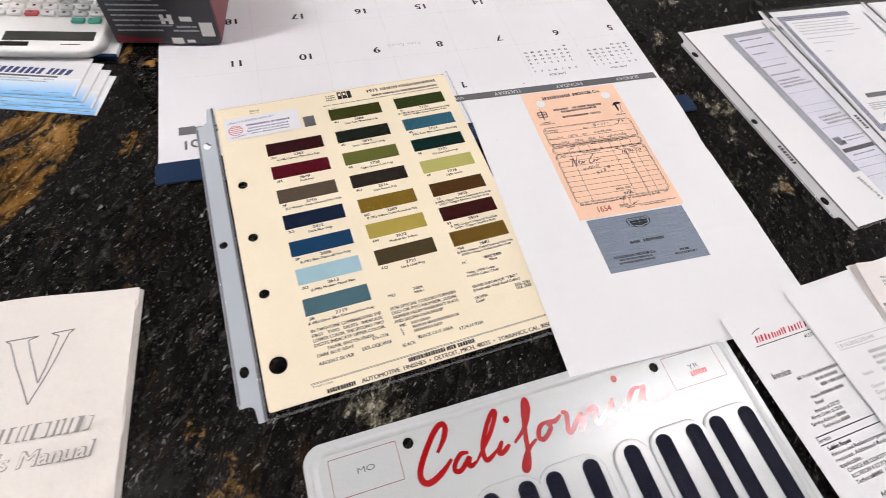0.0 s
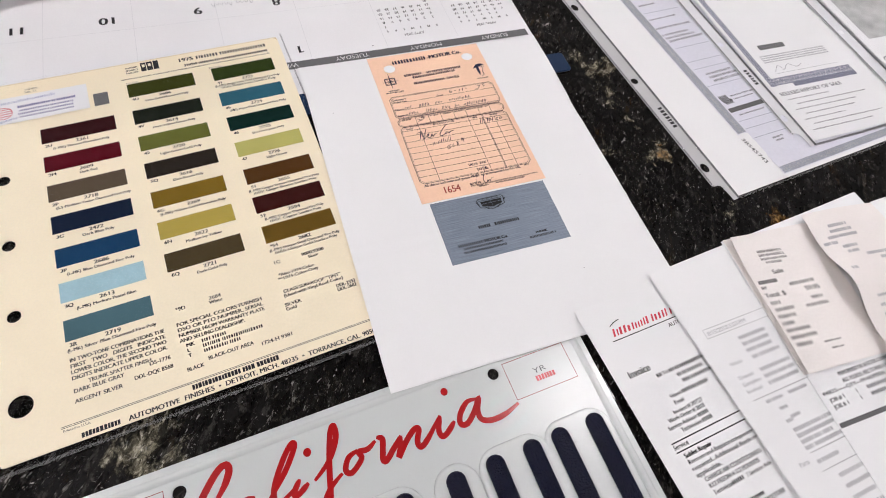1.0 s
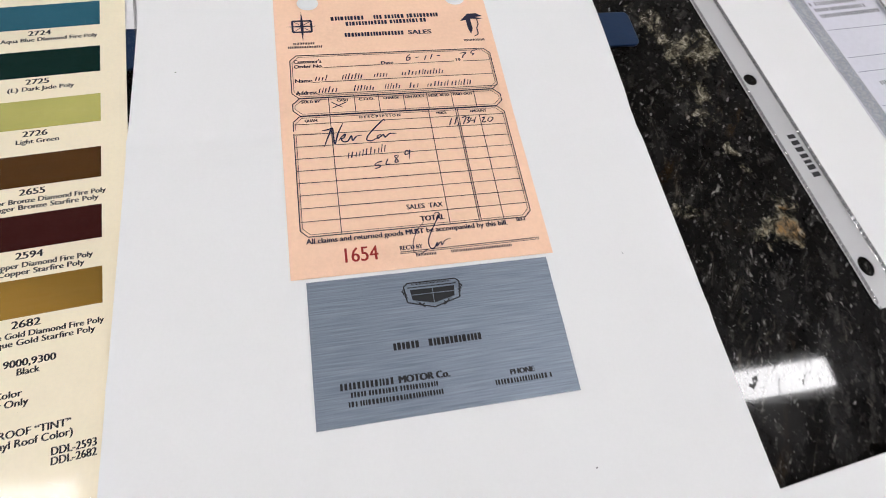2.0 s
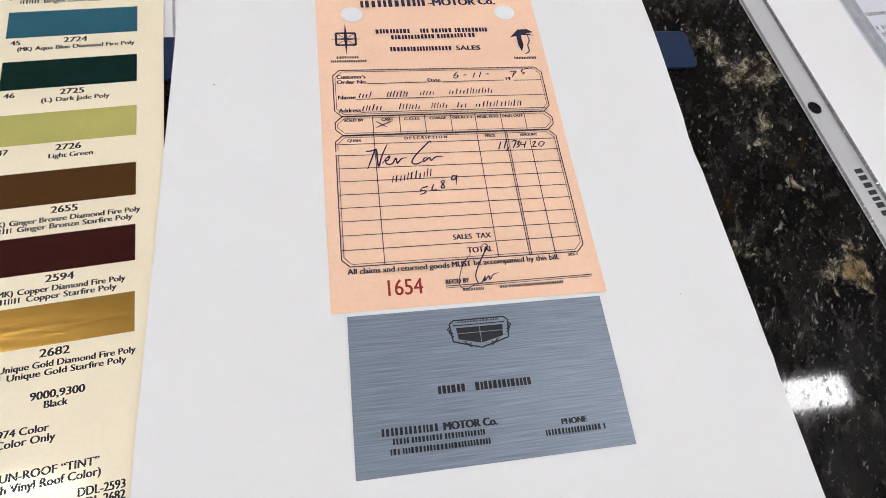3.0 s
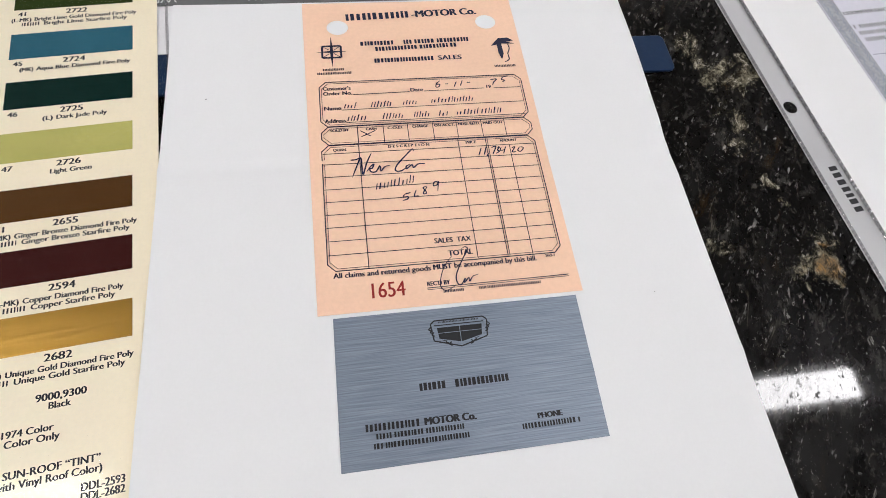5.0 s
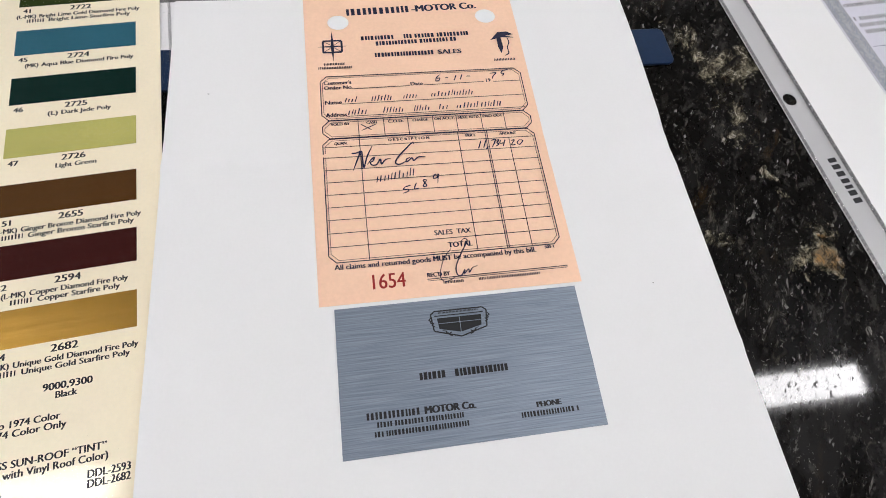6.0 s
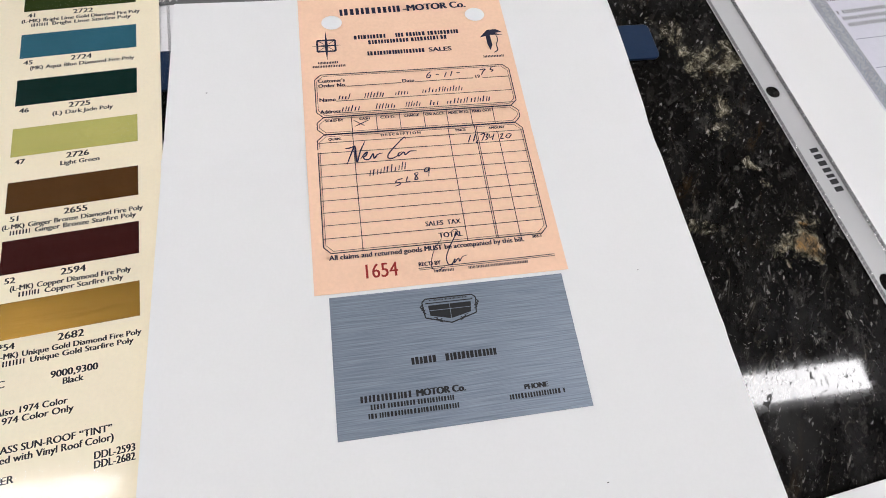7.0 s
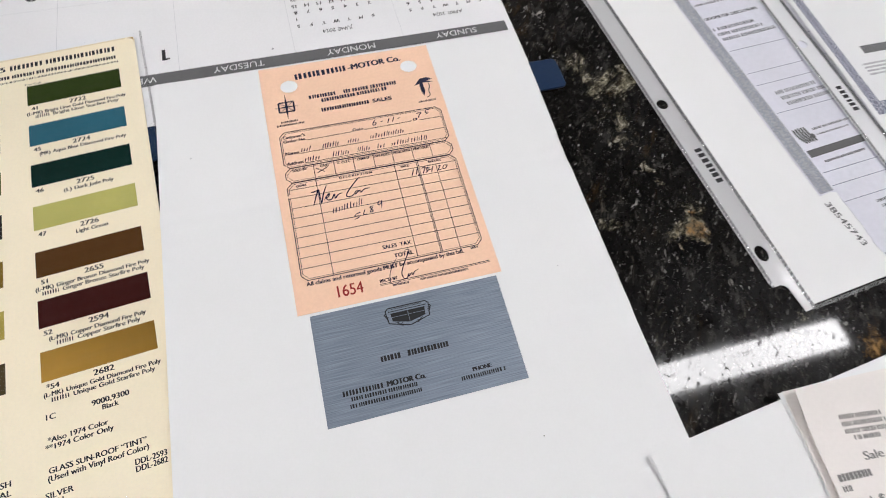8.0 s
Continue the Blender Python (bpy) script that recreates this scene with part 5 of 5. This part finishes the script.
def wavy_receipt():
    def surf(u, v):
        edge = max(0.0, 1 - u / 0.045)
        return 0.002 + (0.003 + 0.0045 * edge) * (0.5 + 0.5 * math.sin(v * 88 + u * 25 + 0.6)) ** 1.5 * min(1.0, -v / 0.02 + 0.15) + 0.0018 * math.sin(u * 50) + 0.0018

    ob = slip("receipt", "long crumpled thermal receipt with faded print", on(0.0088, 0.3375, 0.0375, -4.0), 0.07, 0.18, surf)
    ink = Ink(surf, 0.0004)
    for k, (a, wd) in enumerate(((0.0145, 0.016), (0.0138, 0.019), (0.0096, 0.026), (0.003, 0.012), (0.0165, 0.013), (0.018, 0.01), (0.032, 0.02), (0.042, 0.012), (0.008, 0.006))):
        ink.bars(a, -0.0155 - k * 0.0045, wd, 0.0026, 2, 141 + k, 0.7)
    body_text(ink, 0.012, -0.075, 14, 0.05, 0.0022, 0.0065, 15)
    ink.lines("print", FAINT, ob)


def loose_receipts():
    for i, (x, y, turn, z) in enumerate(((0.4065, 0.0305, 1.5, 0.0075), (0.4085, 0.0318, 3.0, 0.0085), (0.411, 0.034, 2.2, 0.0096))):
        ob = slip("receipt", "white shop receipt in a loose stack", on(z, x, y, turn), 0.08, 0.16, curl(0.0009, i * 2.0), WHITE)
        ink = Ink(curl(0.0009, i * 2.0), 0.0003)
        body_text(ink, 0.012, -0.02, 16, 0.05, 0.0023, 0.0065, 20 + i)
        ink.lines("print", FAINT, ob)


invoice_one()
invoice_two()
service_page()
sale_receipt()
wavy_receipt()
loose_receipts()


# ---- title papers in sheet protectors ----
def ornate_border(ink, u0, v0, u1, v1, wd, seed):
    """A band of fine engraved loops, as small tilted bars."""
    rnd = random.Random(seed)
    long_u = u1 - u0 > v1 - v0
    n = int(max(u1 - u0, v1 - v0) / 0.0022)
    for i in range(n):
        t = (i + 0.5) / n
        for s in (-1, 1):
            cu = u0 + (u1 - u0) * (t if long_u else 0.5 + s * 0.25)
            cv = v0 + (v1 - v0) * (t if not long_u else 0.5 + s * 0.25)
            a = radians(rnd.choice((40, 140, 60, 120)))
            r = wd * 0.22
            ink.line(cu - r * math.cos(a), cv - r * math.sin(a), cu + r * math.cos(a), cv + r * math.sin(a), 0.0005)
    return ink


def title_papers():
    tint = material("title_border_blue", lin(146, 150, 164), 0.7, spec=0.2)
    dark = material("title_border_dark", lin(116, 118, 136), 0.7, spec=0.2)
    # first pocket: a white page with a pale blue title on it
    m = on(0.0003, 0.309, 0.0695, 5.7)
    guard = protector("sheet_protector", m, "clear plastic sheet protector with a grey punched strip", 0.236, 0.285, (-0.0135, 0.0005), (0.0165, 0.266), (0.035, 0.1395, 0.2455), FILM, STRIP_B, hole=0.0036)
    ink = Ink(flat, 0.00058)
    ink.bars(-0.0063, 0.1045, 0.0255, 0.0045, 1, 151, 0.65, -88, 0.8)
    ink.done("maker_mark", INK, guard, "dark maker's mark")
    sheet = part("letter_page", sheet_bm(0.2159, 0.2794, flat, 0.00015, 0.05), WHITE)
    sheet.matrix_world = m @ pose(0.0022, 0.002, 0.0005)
    tagged(sheet, "white letter page inside the sheet protector", "paper")
    dm = m @ pose(0.0465, 0.0055, 0.0007)
    rnd = random.Random(12)
    dw, dh, notch, inset = 0.168, 0.262, 0.0485, 0.011
    torn = [(inset + rnd.uniform(-0.0006, 0.0009), 0.002 + k * (notch - 0.003) / 14) for k in range(14)]
    outline = [(inset, 0.0), (dw, 0.0), (dw, dh), (0.0, dh), (0.0, notch), (inset - 0.004, notch + 0.0006), (inset, notch - 0.0004)] + torn[::-1]
    doc = part("vehicle_title", plate_mesh("vehicle_title", [outline], 0.00012), PALEBLUE)
    doc.matrix_world = dm
    tagged(doc, "pale blue vehicle title document with engraved border and torn corner", "document")
    bands = ((0.0008, notch + 0.001, inset - 0.0008, dh - 0.001), (inset + 0.001, 0.0008, dw - 0.002, 0.0078), (inset - 0.0008, dh - 0.0085, dw - 0.002, dh - 0.001))
    for a, b, c, d in bands:
        ornate_border(Ink(flat, 0.0003), a, b, c, d, 0.0085, 3).done("engraved_border", tint, doc)["kind"] = "stuff"
    ink = Ink(flat, 0.00022)
    for band in bands:
        ink.rect(*band)
    ink.done("border_tint", material("border_tint", lin(180, 182, 189), 0.7, spec=0.2, grain=0.3, scale=700, stain=0.2, stain_scale=90), doc)
    ink = Ink(flat, 0.0003)
    ink.bars(0.0125, 0.246, 0.034, 0.0022, 4, 161, 0.6).bars(0.0125, 0.234, 0.042, 0.0022, 4, 162, 0.6).bars(0.014, 0.222, 0.02, 0.0022, 2, 163, 0.6)
    ink.bars(0.0115, 0.2005, 0.034, 0.0018, 4, 164, 0.6).word("ODOMETER DISCLOSURE", 0.0105, 0.1868, 0.0024, width=0.043, bold=0.0003)
    for k, wd in enumerate((0.033, 0.036, 0.043)):
        ink.bars(0.0115 + k * 0.001, 0.1768 - k * 0.0047, wd, 0.0028, 3, 165 + k, 0.5, pitch=0.55)
        ink.bars(0.0205 + k * 0.0012, 0.1185 - k * 0.0047, wd - 0.002, 0.0028, 3, 168 + k, 0.5, pitch=0.55)
    ink.bars(0.0255, 0.0885, 0.029, 0.0016, 6, 172, 0.6).bars(0.026, 0.0845, 0.024, 0.0012, 4, 174, 0.6).bars(0.018, 0.0665, 0.03, 0.0016, 4, 173, 0.6)
    ink.bars(0.03, 0.0345, 0.012, 0.0018, 2, 175, 0.6).bars(0.031, 0.031, 0.009, 0.0018, 2, 176, 0.6)
    ink.lines("typed_line", SOFTINK, doc, "typed lines")
    ink = Ink(flat, 0.0003)
    for v in (0.2115, 0.1585, 0.1385, 0.1285, 0.106, 0.061, 0.052, 0.041):
        ink.line(0.0115, v, 0.0545, v - 0.001, 0.00045).line(0.059, v, 0.1, v - 0.001, 0.00045)
    ink.lines("form_rule", tint, doc)
    ink = Ink(flat, 0.00032)
    ink.rect(0.0115, 0.0718, 0.1, 0.0768)
    for k in range(5):
        ink.stroke([(0.0128 + k * 0.0019, 0.0925), (0.0133 + k * 0.002, 0.0865), (0.0162 + k * 0.0018, 0.0812)], 0.0014)
    ink.disc(0.0225, 0.085, 0.0017)
    ink.done("seal_mark", GREY, doc, "grey swept mark")
    ink = Ink(flat, 0.00058)
    ink.word("38545743", 0.0432, 0.0475, 0.0036, width=0.0295, turn=-82, bold=0.0002)
    ink.done("page_number", SOFTINK, sheet, "printed number up the side")
    # second pocket: bordered title over a seller's report
    m = on(0.0021, 0.414, 0.1005, 2.2)
    guard = protector("sheet_protector", m, "clear hazy sheet protector over title papers", 0.236, 0.275, (-0.0135, 0.0), (0.016, 0.256), (0.034, 0.1335, 0.241), FILM_B, STRIP_C)
    ink = Ink(flat, 0.0006)
    ink.bars(-0.0075, 0.0965, 0.021, 0.0042, 1, 171, 0.65, -88, 0.8)
    ink.done("maker_mark", INK, guard, "dark maker's mark")
    sheet = part("title_copy", sheet_bm(0.209, 0.266, flat, 0.00015, 0.05), WHITE)
    sheet.matrix_world = m @ pose(0.0015, 0.0045, 0.0005, 0, 0, -1.5)
    tagged(sheet, "white title copy with engraved border and seller's report", "document")
    ink = Ink(flat, 0.00012)
    bands = ((0.004, 0.066, 0.0105, 0.256), (0.0105, 0.0665, 0.11, 0.0755), (0.03, 0.062, 0.11, 0.0665), (0.0105, 0.2475, 0.11, 0.256))
    for band in (bands[0], bands[1], bands[3]):
        ornate_border(ink, *band, 0.008, 5)
    ink.done("engraved_border", material("border_light", lin(196, 196, 208), 0.7), sheet)
    ink = Ink(flat, 0.00006)
    for band in bands:
        ink.rect(*band)
    ink.done("border_tint", dark, sheet, "grey-violet engraved band")
    ink = Ink(flat, 0.00014)
    for k in range(15):
        u = 0.011 + k * 0.0066
        ink.stroke([(u, 0.075), (u + 0.0033, 0.0675), (u + 0.0066, 0.075)], 0.0006)
    ink.done("band_pattern", PALEINK, sheet)
    ink = Ink(flat, 0.00012)
    for k in range(5):
        ink.bars(0.018, 0.2415 - k * 0.0052, 0.085 - 0.006 * (k % 2), 0.0018, 9, 310 + k, 0.6)
    ink.bars(0.018, 0.2125, 0.07, 0.0016, 7, 316, 0.6).bars(0.02, 0.204, 0.03, 0.0016, 3, 317, 0.6).bars(0.026, 0.189, 0.012, 0.0016, 2, 318, 0.6)
    for k in range(4):
        ink.bars(0.018, 0.1035 - k * 0.0028, 0.083, 0.0016, 12, 320 + k, 0.75)
    ink.line(0.02, 0.0805, 0.1, 0.0805, 0.0004)
    ink.lines("fine_print", FAINT, sheet)
    ink = Ink(flat, 0.00012)
    ink.rect(0.0255, 0.1125, 0.058, 0.119)
    ink.done("dark_label", GREY, sheet)
    ink = Ink(flat, 0.00012)
    ink.word("SELLERS REPORT OF SALE", 0.006, 0.0535, 0.0042, width=0.076, bold=0.0004)
    for k in range(7):
        ink.bars(0.01 + (k % 2) * 0.006, 0.0475 - k * 0.0062, 0.05 + 0.012 * ((k * 7) % 4), 0.0013, 8, 180 + k, 0.55)
    ink.stroke([(0.022, 0.083), (0.03, 0.09), (0.034, 0.084), (0.042, 0.09), (0.05, 0.085), (0.06, 0.0885)], 0.0005)
    ink.lines("report_print", SOFTINK, sheet)
    # third pocket: a grey copy
    m = on(0.0036, 0.556, 0.09, 0.5)
    protector("sheet_protector", m, "clear hazy sheet protector over a grey copy", 0.236, 0.285, (-0.0125, 0.003), (0.016, 0.266), (0.034, 0.1335, 0.241), FILM_B, STRIP_C)
    sheet = part("grey_copy", sheet_bm(0.2159, 0.2794, flat, 0.00015, 0.05), WHITE)
    sheet.matrix_world = m @ pose(0.008, 0.002, 0.0005)
    tagged(sheet, "white page with a soft grey photocopied picture", "document")
    soft = material("photocopy_grey", lin(206, 207, 205), 0.7, grain=0.3, scale=70, stain=0.4, stain_scale=28)
    ink = Ink(flat, 0.00012)
    ink.rect(0.012, 0.116, 0.2, 0.188)
    ink.done("copied_picture", soft, sheet)
    ink = Ink(flat, 0.00014)
    ink.stroke([(0.0105 + 0.0045 * math.cos(a * math.pi / 6), 0.0862 + 0.0032 * math.sin(a * math.pi / 6)) for a in range(13)], 0.0011)
    ink.done("ring_mark", SOFTINK, sheet, "small dark ring")
    ink = Ink(flat, 0.00012)
    body_text(ink, 0.014, 0.262, 8, 0.09, 0.002, 0.0055, 35)
    ink.stroke([(0.03, 0.212), (0.04, 0.202), (0.052, 0.206), (0.046, 0.214), (0.06, 0.216)], 0.002)
    ink.lines("fine_print", FAINT, sheet)


title_papers()


# ---- owner's booklet ----
def booklet():
    m = on(0, -0.2828, 0.1295, -3.4)
    thing = empty("booklet", m, "worn white printed booklet with a large outlined letter", "booklet")
    w, h, t = 0.2159, 0.2794, 0.005

    def surf(u, v):
        edge = max(0.0, (u + 0.03) / 0.03)
        return t + 0.0008 - 0.0016 * edge ** 2 + 0.0017 * math.sin(v * 38 + 20 * u) * math.sin(u * 45 + 1) + 0.0006 * math.sin(v * 95 + u * 60) + 0.0014 * max(0.0, math.sin(v * 52 - u * 31 + 2)) ** 8 \
            + sum(0.0016 * math.exp(-((u - cu) / 0.007) ** 2 - ((v - cv - 0.15 * (u - cu)) / 0.0016) ** 2) for cu, cv in ((-0.023, -0.0705), (-0.0142, -0.093)))

    rnd = random.Random(7)
    for k in range(6):
        part("leaf", box_bm(-w, 0.0014 - 0.0005 * k - 0.0005 * rnd.random(), -h, -0.001 * rnd.random(), k * t / 6, (k + 0.9) * t / 6), AGED, thing)
    cover = smooth(part("cover", sheet_bm(w, h, surf, 0.0002, 0.0025, -w, -h), AGED, thing, "crinkled white cover"))
    line = material("outline_print", lin(122, 120, 118), 0.7)
    ink = Ink(surf, 0.0003)
    ink.path([(-0.0775, -0.0302), (-0.0575, -0.0299), (-0.0635, -0.0318), (-0.0536, -0.0618), (-0.0444, -0.0322), (-0.0495, -0.0296), (-0.0356, -0.0287), (-0.0385, -0.0315), (-0.0569, -0.075), (-0.0745, -0.0322), (-0.0775, -0.0302)], 0.0008)
    ink.path([(-0.102, -0.0302), (-0.084, -0.0302), (-0.088, -0.0325), (-0.0855, -0.0715), (-0.081, -0.0755), (-0.1, -0.0755), (-0.096, -0.0715), (-0.0985, -0.0325), (-0.102, -0.0302)], 0.0008)
    ink.done("outlined_letters", line, cover, "large outlined serif letters")
    pale = material("pale_outline_print", lin(150, 147, 144), 0.7)
    for name, mat, lift, grow in (("cover_word", pale, 0.0012, 0.0011), ("word_filling", AGED, 0.0014, 0.0)):
        ink = Ink(surf, lift)
        ink.bars(-0.125 - grow / 2, -0.0967 - grow / 2, 0.108 + grow, 0.0085 + grow, 3, 201, 0.62, 0.0, 0.5, 0.22)
        ink.word("Owner's Manual", -0.0162 + grow / 2, -0.1126 - grow / 2, 0.0088 + grow, width=0.096 + grow, align="R", slant=0.2, bold=grow)
        ink.lines(name, mat, cover)


booklet()


# ---- far corner: calculator, cards, box, note pad ----
def note_pad():
    thing = empty("note_pad", on(0, -0.3225, 0.398, -9), "white note pad with a navy bound edge", "note pad")
    part("pages", box_bm(-0.1, 0.0115, -0.0095, 0.13, 0.0, 0.0045, 0.0004, 1), WHITE, thing)
    part("bound_edge", box_bm(-0.1005, 0.012, -0.0125, -0.0082, 0.0, 0.005, 0.0005, 1), NAVY, thing)


def calculator():
    shell = material("white_plastic", lin(243, 242, 239), 0.35, grain=0.02, scale=200, spec=0.5)
    glass = material("lcd_glass", lin(62, 64, 58), 0.15, grain=0.08, scale=80)
    cell = material("solar_cell", lin(34, 26, 24), 0.15)
    grey = material("grey_keys", lin(196, 196, 194), 0.4)
    teal = material("teal_keys", lin(60, 160, 140), 0.4)
    red = material("red_keys", lin(196, 84, 84), 0.4)
    m = on(0.0048, -0.3225, 0.392, -8.5) @ pose(0, -0.0145, 0)
    thing = empty("calculator", m, "white desk calculator with a grey display, keys away from view", "calculator")
    w, d = 0.115, 0.16
    bm = box_bm(-w, 0.002, -0.0015, d, 0.0, 0.0115, 0.0)
    for v in bm.verts:
        if v.co.z < 0.001 and v.co.y < 0:
            v.co.y += 0.007
    bmesh.ops.bevel(bm, geom=[e for e in bm.edges if abs(e.verts[0].co.z - e.verts[1].co.z) > 0.005], offset=0.017, segments=6, affect="EDGES", profile=0.5)
    bmesh.ops.bevel(bm, geom=[e for e in bm.edges if min(v.co.z for v in e.verts) > 0.01], offset=0.0035, segments=3, affect="EDGES", profile=0.6)
    smooth(part("shell", bm, shell, thing))
    top = pose(0, 0, 0.0116)

    def plate(name, u0, u1, v0, v1, mat, t=0.001, bev=0.0004, label="", z=0.0):
        ob = part(name, box_bm(u0, u1, v0, v1, z, z + t, bev), mat, thing, label)
        ob.matrix_local = top
        return ob

    plate("display", -0.0815, -0.0045, 0.0145, 0.027, glass, 0.0006, 0.0003, "dark grey display")
    plate("solar_panel", -0.0915, -0.058, 0.0066, 0.0122, cell, 0.0006, 0.0003, "dark solar panel")
    plate("model_line", -0.031, -0.0145, 0.0088, 0.0094, GREY, 0.0005, 0.0001)
    for r in range(9):
        for c in range(7):
            mat = teal if r == 0 and c >= 5 else red if r == 1 and c == 2 else grey if c > 3 and r else shell
            u = -0.1007 + c * 0.0143
            if r == 0 and c < 5:
                continue
            key = plate("key", u, u + 0.0118, 0.0388 + r * 0.0101, 0.0452 + r * 0.0101, mat, 0.003, 0.0012)
            if r:
                part("key_mark", box_bm(u + 0.0045, u + 0.0072, 0.0408 + r * 0.0101, 0.0434 + r * 0.0101, 0.0031, 0.0032), GREY, key)


def fade_material(name, low, high, reach):
    """A printed colour that fades across the card."""
    m = material(name, low, 0.45, spec=0.3)
    nt = m.node_tree
    tc = nt.nodes.new("ShaderNodeTexCoord")
    sep = nt.nodes.new("ShaderNodeSeparateXYZ")
    ramp = nt.nodes.new("ShaderNodeMapRange")
    ramp.inputs["From Max"].default_value = reach
    mix = nt.nodes.new("ShaderNodeMix")
    mix.data_type = "RGBA"
    mix.inputs[6].default_value, mix.inputs[7].default_value = low, high
    nt.links.new(tc.outputs["Object"], sep.inputs[0])
    nt.links.new(sep.outputs["Y"], ramp.inputs["Value"])
    nt.links.new(ramp.outputs["Result"], mix.inputs[0])
    nt.links.new(mix.outputs[2], nt.nodes["Principled BSDF"].inputs["Base Color"])
    return m


def card_stack():
    blue = fade_material("pale_blue_fade", lin(116, 186, 236), lin(236, 238, 240), 0.022)
    for i, (x, y, turn, z) in enumerate(((-0.3255, 0.3125, -15, 0.0001), (-0.329, 0.3195, -14, 0.0012), (-0.336, 0.328, -15, 0.0024), (-0.343, 0.335, -13, 0.0035))):
        ob = part("business_card", sheet_bm(0.0889, 0.0508, flat, 0.0004, 0.05, -0.0889, 0.0), WHITE)
        ob.matrix_world = on(z + 0.0005, x, y, turn)
        tagged(ob, "white business card with a blue lower edge, in a fanned pile", "business card", "fanned business cards")
        ink = Ink(flat, 0.0001)
        ink.rect(-0.0889, 0.0, -0.002, 0.022)
        ink.done("blue_edge", blue, ob, "pale blue printed edge")
        ink = Ink(flat, 0.00018)
        for k in range(3):
            ink.line(-0.085 + k * 0.03, 0.0035, -0.066 + k * 0.03, 0.0035, 0.0004)
        ink.done("fine_lines", SOFTINK, ob)
        if i == 3:
            ink = Ink(flat, 0.0001)
            ink.bars(-0.088, 0.0262, 0.076, 0.0085, 2, 211, 0.66, 0, 0.6, 0.3)
            ink.done("brand_bars", material("card_navy", lin(40, 56, 110), 0.5), ob, "navy heading")
            ink = Ink(flat, 0.0001)
            ink.rect(-0.08, 0.0222, -0.022, 0.0244).bars(-0.088, 0.0188, 0.064, 0.002, 6, 212).bars(-0.088, 0.0158, 0.06, 0.0016, 5, 213)
            ink.lines("fine_print", SOFTINK, ob)


def carton():
    black = material("black_carton", lin(50, 50, 54), 0.35, grain=0.12, scale=120, spec=0.5)
    wine = material("dark_red_carton", lin(120, 36, 48), 0.4, grain=0.1, scale=120)
    print_grey = material("carton_print", lin(168, 168, 170), 0.5)
    print_white = material("carton_label", lin(228, 228, 226), 0.5)
    m = on(0.0045, -0.2175, 0.3905, -7.6)
    thing = empty("carton", m, "black retail carton with a red side and white fine print", "box")
    w, d, h = 0.0955, 0.13, 0.12
    body = part("body", box_bm(-w, 0, 0, d, 0.0, h, 0.0015), black, thing)
    part("side_panel", box_bm(0.0, 0.0006, 0.003, d - 0.003, 0.002, h - 0.002), wine, thing, "dark red side")

    def front(ink, name, mat, label=""):
        ob = ink.done(name, mat, body, label)
        ob.matrix_local = pose(0, 0, 0, 90, 0, 0)
        return ob

    ink = Ink(flat, 0.0003)
    for k in range(10):
        ink.bars(-0.089, 0.014 + k * 0.0052, 0.04 + 0.01 * ((k * 5) % 3) / 2, 0.0018, 5, 221 + k, 0.85)
    ink.bars(-0.036, 0.0178, 0.018, 0.0022, 2, 240, 0.85).bars(-0.04, 0.0135, 0.023, 0.0022, 2, 241, 0.85)
    front(ink, "fine_print", print_grey)
    ink = Ink(flat, 0.0003)
    ink.rect(-0.0155, 0.0085, -0.0035, 0.0235).rect(-0.0445, 0.0, -0.034, 0.007).rect(-0.031, 0.0015, -0.0235, 0.0048).rect(-0.031, 0.0245, -0.0205, 0.0295)
    ink.rect(-0.048, 0.0215, -0.0445, 0.0315).rect(-0.0415, 0.0215, -0.0375, 0.0315).rect(-0.0445, 0.025, -0.0415, 0.0275)
    front(ink, "label_patch", print_white, "white label patches")
    ink = Ink(flat, 0.0003)
    ink.poly([(-w + 0.002, 0.002), (-0.055, 0.002), (-0.052, 0.006), (-0.07, 0.0062), (-w + 0.002, 0.0105)])
    front(ink, "red_band", wine, "dark red printed band")


note_pad()
calculator()
card_stack()
carton()
